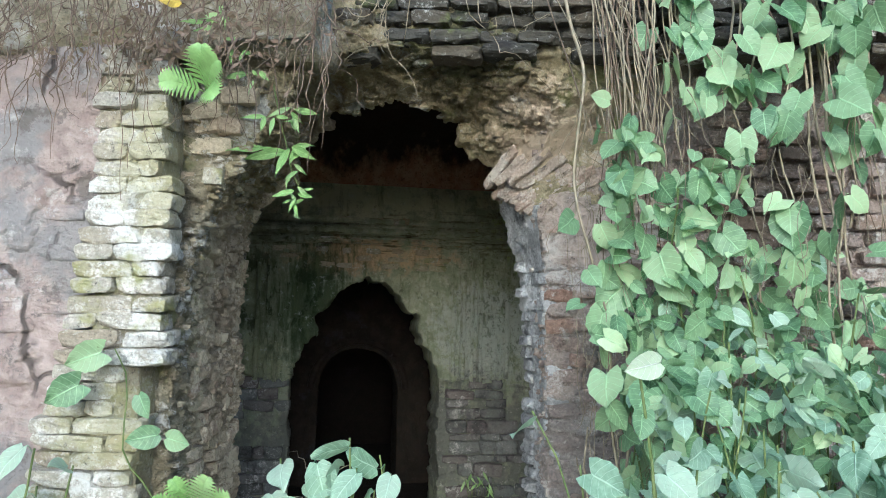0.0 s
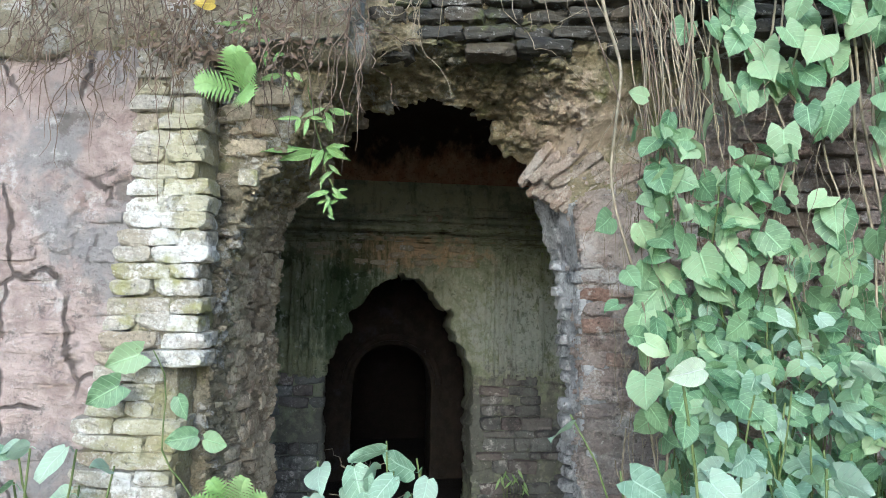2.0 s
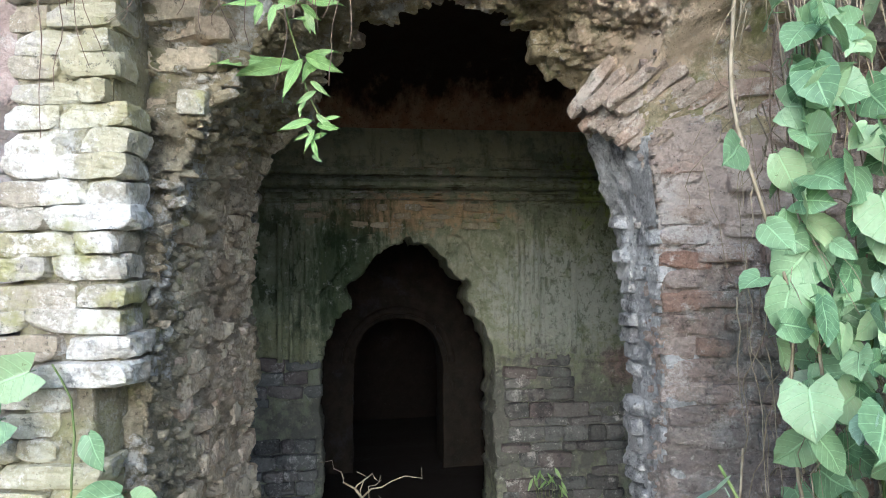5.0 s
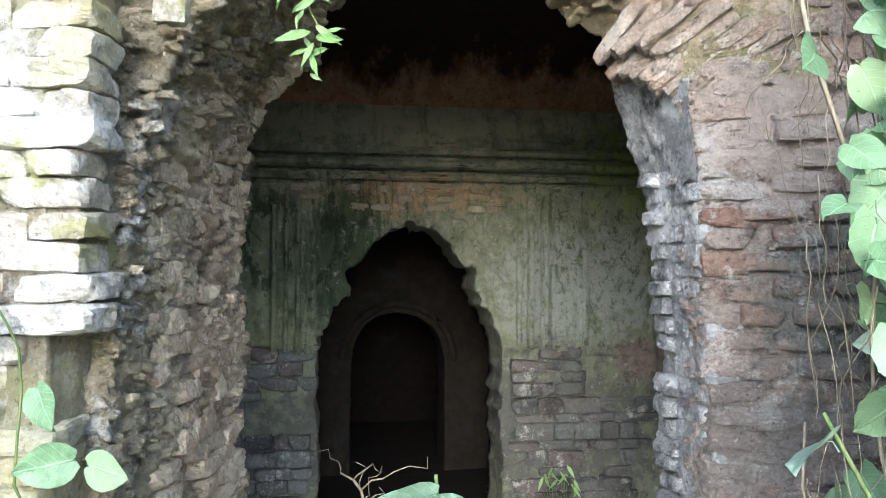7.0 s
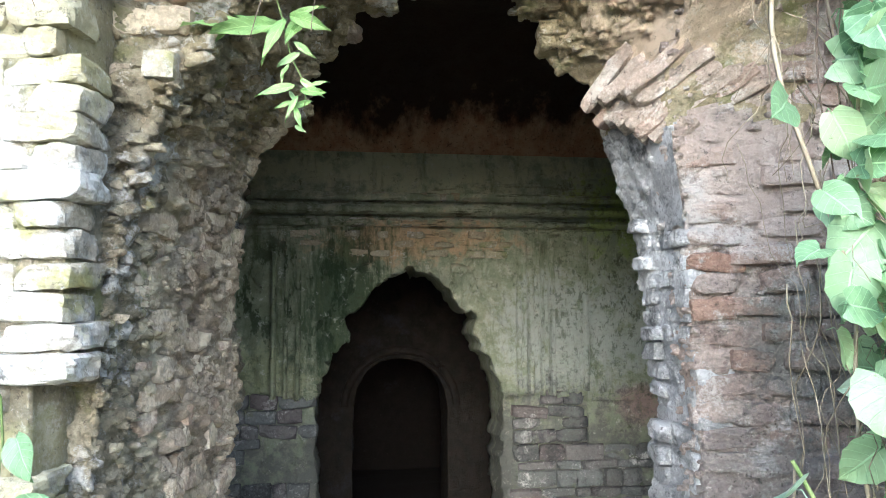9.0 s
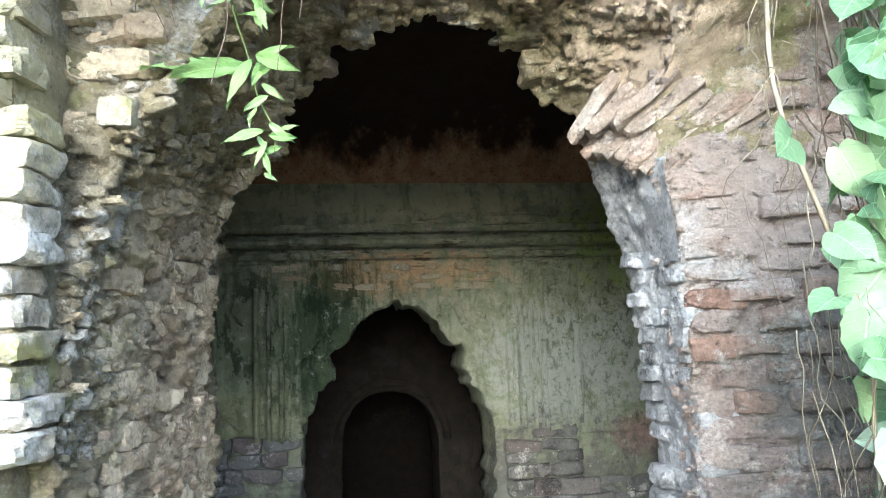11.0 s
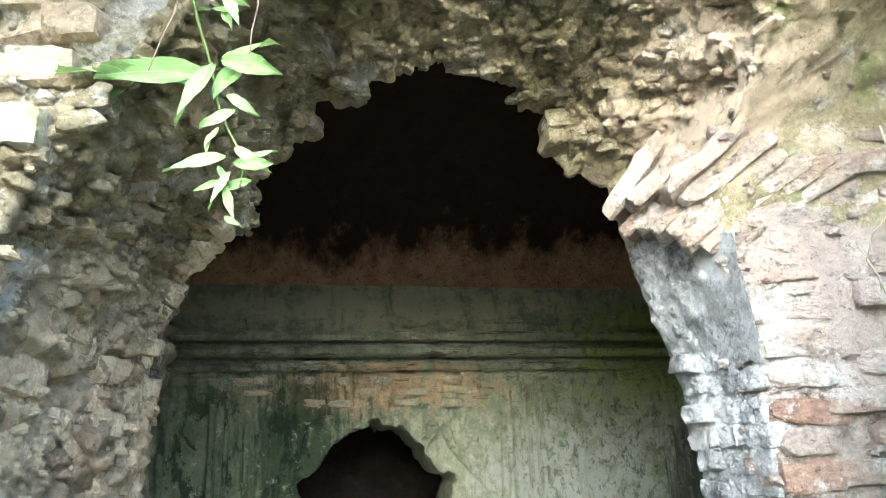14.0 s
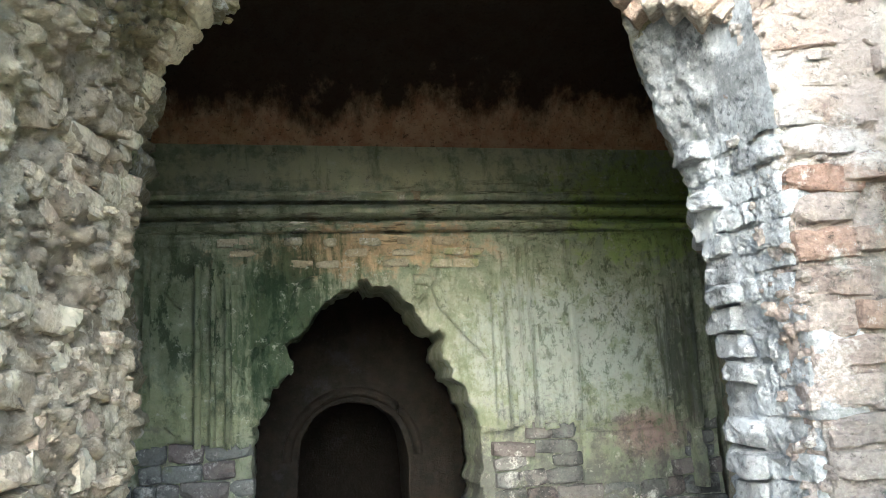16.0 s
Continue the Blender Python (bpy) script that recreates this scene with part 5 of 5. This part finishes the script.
# crumbs of stone and mortar standing out of the broken reveal and soffit
def crumbs(label, mat, count, inside, size, seed):
    r = random.Random(seed)
    me = front_wall.data
    spots = [v for v in me.vertices if inside(v.co)]
    ball = bmesh.new()
    bmesh.ops.create_icosphere(ball, subdivisions=2, radius=1.0)
    unit = [v.co.copy() for v in ball.verts]
    tris = [[v.index for v in f.verts] for f in ball.faces]
    ball.free()
    verts, faces = [], []
    for _ in range(count):
        v = r.choice(spots)
        at = v.co + Vector([r.uniform(-0.006, 0.006) for _ in range(3)])
        sz = Vector((r.uniform(0.8, 1.7), r.uniform(0.6, 1.1), r.uniform(0.45, 0.8))) * r.uniform(*size)
        turn = pose(0, 0, 0, r.gauss(0, 12), r.gauss(0, 14), r.uniform(0, 360)).to_3x3()
        off = Vector((r.uniform(0, 50), 0, 0))
        base = len(verts)
        for u in unit:
            w = Vector([math.copysign(abs(c) ** 0.6, c) for c in u]) * (1 + 0.45 * noise.noise(u * 1.4 + off) + 0.2 * noise.noise(u * 3.5 + off))
            verts.append(at + turn @ Vector((w.x * sz.x, w.y * sz.y, w.z * sz.z)))
        faces += [[base + i for i in t] for t in tris]
    mesh = bpy.data.meshes.new("rubble")
    mesh.from_pydata(verts, [], faces)
    mesh.materials.append(mat)
    ob = new("rubble", mesh)
    ob.parent = front_wall
    return tagged(ob, label, kind="stuff")


crumbs("crumbled lime and brick rubble in the reveal", M_JAMB, 450, lambda p: p.x < -0.6 and 0.6 < p.z < 1.95 and 2.45 < p.y < 3.28, (0.005, 0.014), 61)
crumbs("mossy yellow lime rubble beside the pilaster", M_FRONT, 240, lambda p: -1.0 < p.x < -0.72 and 0.7 < p.z < 2.1 and p.y < 2.62, (0.006, 0.018), 64)
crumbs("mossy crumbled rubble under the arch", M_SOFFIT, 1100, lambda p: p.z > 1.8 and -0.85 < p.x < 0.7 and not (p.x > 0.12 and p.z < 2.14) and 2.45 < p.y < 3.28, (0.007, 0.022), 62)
crumbs("flaking lime and brick chips on the face", M_FACE, 260, lambda p: p.x > 0.36 and 0.8 < p.z < 2.2 and p.x < 1.2 and p.y < 3.1, (0.006, 0.016), 63)
# blackened courses over the arch
courses(bpy.data.objects["parapet"], dark, -0.40, 2.1, 2.395, 2.86, PITCH, 0.17, lambda x, z: 2.70 - 0.10 * (z - 2.39) , lambda x, z: noise.noise(Vector((x * 4, 8, z * 5))) > -0.45 and z > 2.36 + 0.05 * max(0, 0.2 - x), proud=(-0.01, 0.045), turn=4.5)

# bare masonry at the foot of the corridor's back wall
for u0, u1 in ((-1.55, ARCH_MID - 0.50), (ARCH_MID + 0.50, 1.6)):
    z, row = 0.05, 0
    while z < 0.97:
        high = rnd.uniform(0.045, 0.095)
        u = u0 + rnd.uniform(0, 0.05)
        while u < u1 - 0.06:
            ln = rnd.uniform(0.07, 0.22)
            slab = 0.80 < u + ln / 2 < 1.22 and z > 0.66
            if noise.noise(Vector((u * 4, 3, z * 4))) > -0.22 and not slab and u + ln < u1 + 0.02:
                m = FRAME @ pose(u + ln / 2, 0.052 + rnd.uniform(-0.02, 0.010), z + high / 2, rnd.gauss(0, 4), rnd.gauss(0, 3), rnd.gauss(0, 4))
                piece("brick", rnd.choice(block), inner_wall, m @ Matrix.Diagonal((ln / 0.15 * 0.97, 1, high / 0.06 * 0.94, 1)))
            u += ln
        z += high
        row += 1
# a slab of plaster left among it
rows = [[inner(lerp(0.80, 1.22, i / 30), 0.012 + 0.006 * noise.noise(Vector((i * 0.3, j * 0.3, 0))) + (0.05 if (i in (0, 30) or j in (0, 20)) else 0), lerp(0.66, 0.975, j / 20) + 0.05 * noise.noise(Vector((i * 0.16, 2, 0))) * (1 - j / 20)) for j in range(21)] for i in range(31)]
part("plaster_slab", loft(rows), M_INNER, inner_wall, "flat slab of grey plaster left on the brickwork")
# tan bricks bared along the cornice and over the arch
for z, u0, u1, gap in ((2.028, -0.35, 0.55, 0.1), (1.955, -0.30, 0.60, 0.12), (1.893, -0.45, 0.50, 0.2), (1.835, -0.75, 0.30, 0.25), (1.785, -0.70, 0.35, 0.2), (1.735, -0.45, 0.28, 0.1)):
    u = u0
    while u < u1:
        ln = rnd.uniform(0.05, 0.14)
        if rnd.random() > gap + 0.25:
            out = 0.05 if z > 1.86 else 0.004
            m = FRAME @ pose(u + ln / 2, 0.022 - out + rnd.uniform(-0.006, 0.006), z + rnd.uniform(-0.004, 0.004), rnd.gauss(0, 3), rnd.gauss(0, 2.5), rnd.gauss(0, 3))
            piece("brick", rnd.choice(tan), inner_wall, m @ Matrix.Diagonal((ln / 0.12 * 0.95, 1, rnd.uniform(0.7, 1.0), 1)))
        u += ln
# broken edge of the wall strip beside the grooves, and scabs of plaster on the panels
z = 1.0
while z < 1.78:
    m = FRAME @ pose(0.70 + rnd.uniform(-0.03, 0.03), 0.018, z, rnd.gauss(0, 4), rnd.gauss(0, 6), rnd.gauss(0, 4))
    piece("brick", rnd.choice(plastered), inner_wall, m @ Matrix.Diagonal((rnd.uniform(0.4, 0.9), 1, rnd.uniform(0.5, 1.0), 1)))
    z += rnd.uniform(0.03, 0.07)
for k in range(170):
    u = rnd.uniform(0.42, 1.40) if k % 3 else rnd.uniform(-1.05, -0.62)
    z = rnd.uniform(1.0, 1.86) if k % 5 else rnd.uniform(1.86, 2.06)
    m = FRAME @ pose(u, 0.022 + rnd.uniform(-0.004, 0.008), z, rnd.gauss(0, 6), rnd.choice((0, 90)) + rnd.gauss(0, 10), rnd.gauss(0, 6))
    piece("scab", rnd.choice(plastered), inner_wall, m @ Matrix.Diagonal((rnd.uniform(0.25, 0.9), 1, rnd.uniform(0.25, 0.8), 1)))
# broken teeth round the cusped arch
teeth = dense([(ARCH_MID - h, z, 0) for h, z in HALF[2:]] + [(ARCH_MID + h, z, 0) for h, z in HALF[-2:1:-1]], 30)
for k, c in enumerate(teeth):
    out = Vector((c[0] - ARCH_MID, 0, c[1] - 1.2)).normalized()
    if rnd.random() < 0.3:
        continue
    m = FRAME @ pose(c[0] + out.x * 0.034, 0.034 + rnd.uniform(-0.012, 0.012), c[1] + out.z * 0.034, rnd.gauss(0, 6), -math.degrees(math.atan2(out.z, out.x)) + rnd.gauss(0, 8), rnd.gauss(0, 6))
    piece("brick", rnd.choice(plastered), inner_wall, m @ Matrix.Diagonal((rnd.uniform(0.4, 0.62), 1.0, rnd.uniform(0.7, 1.2), 1)))
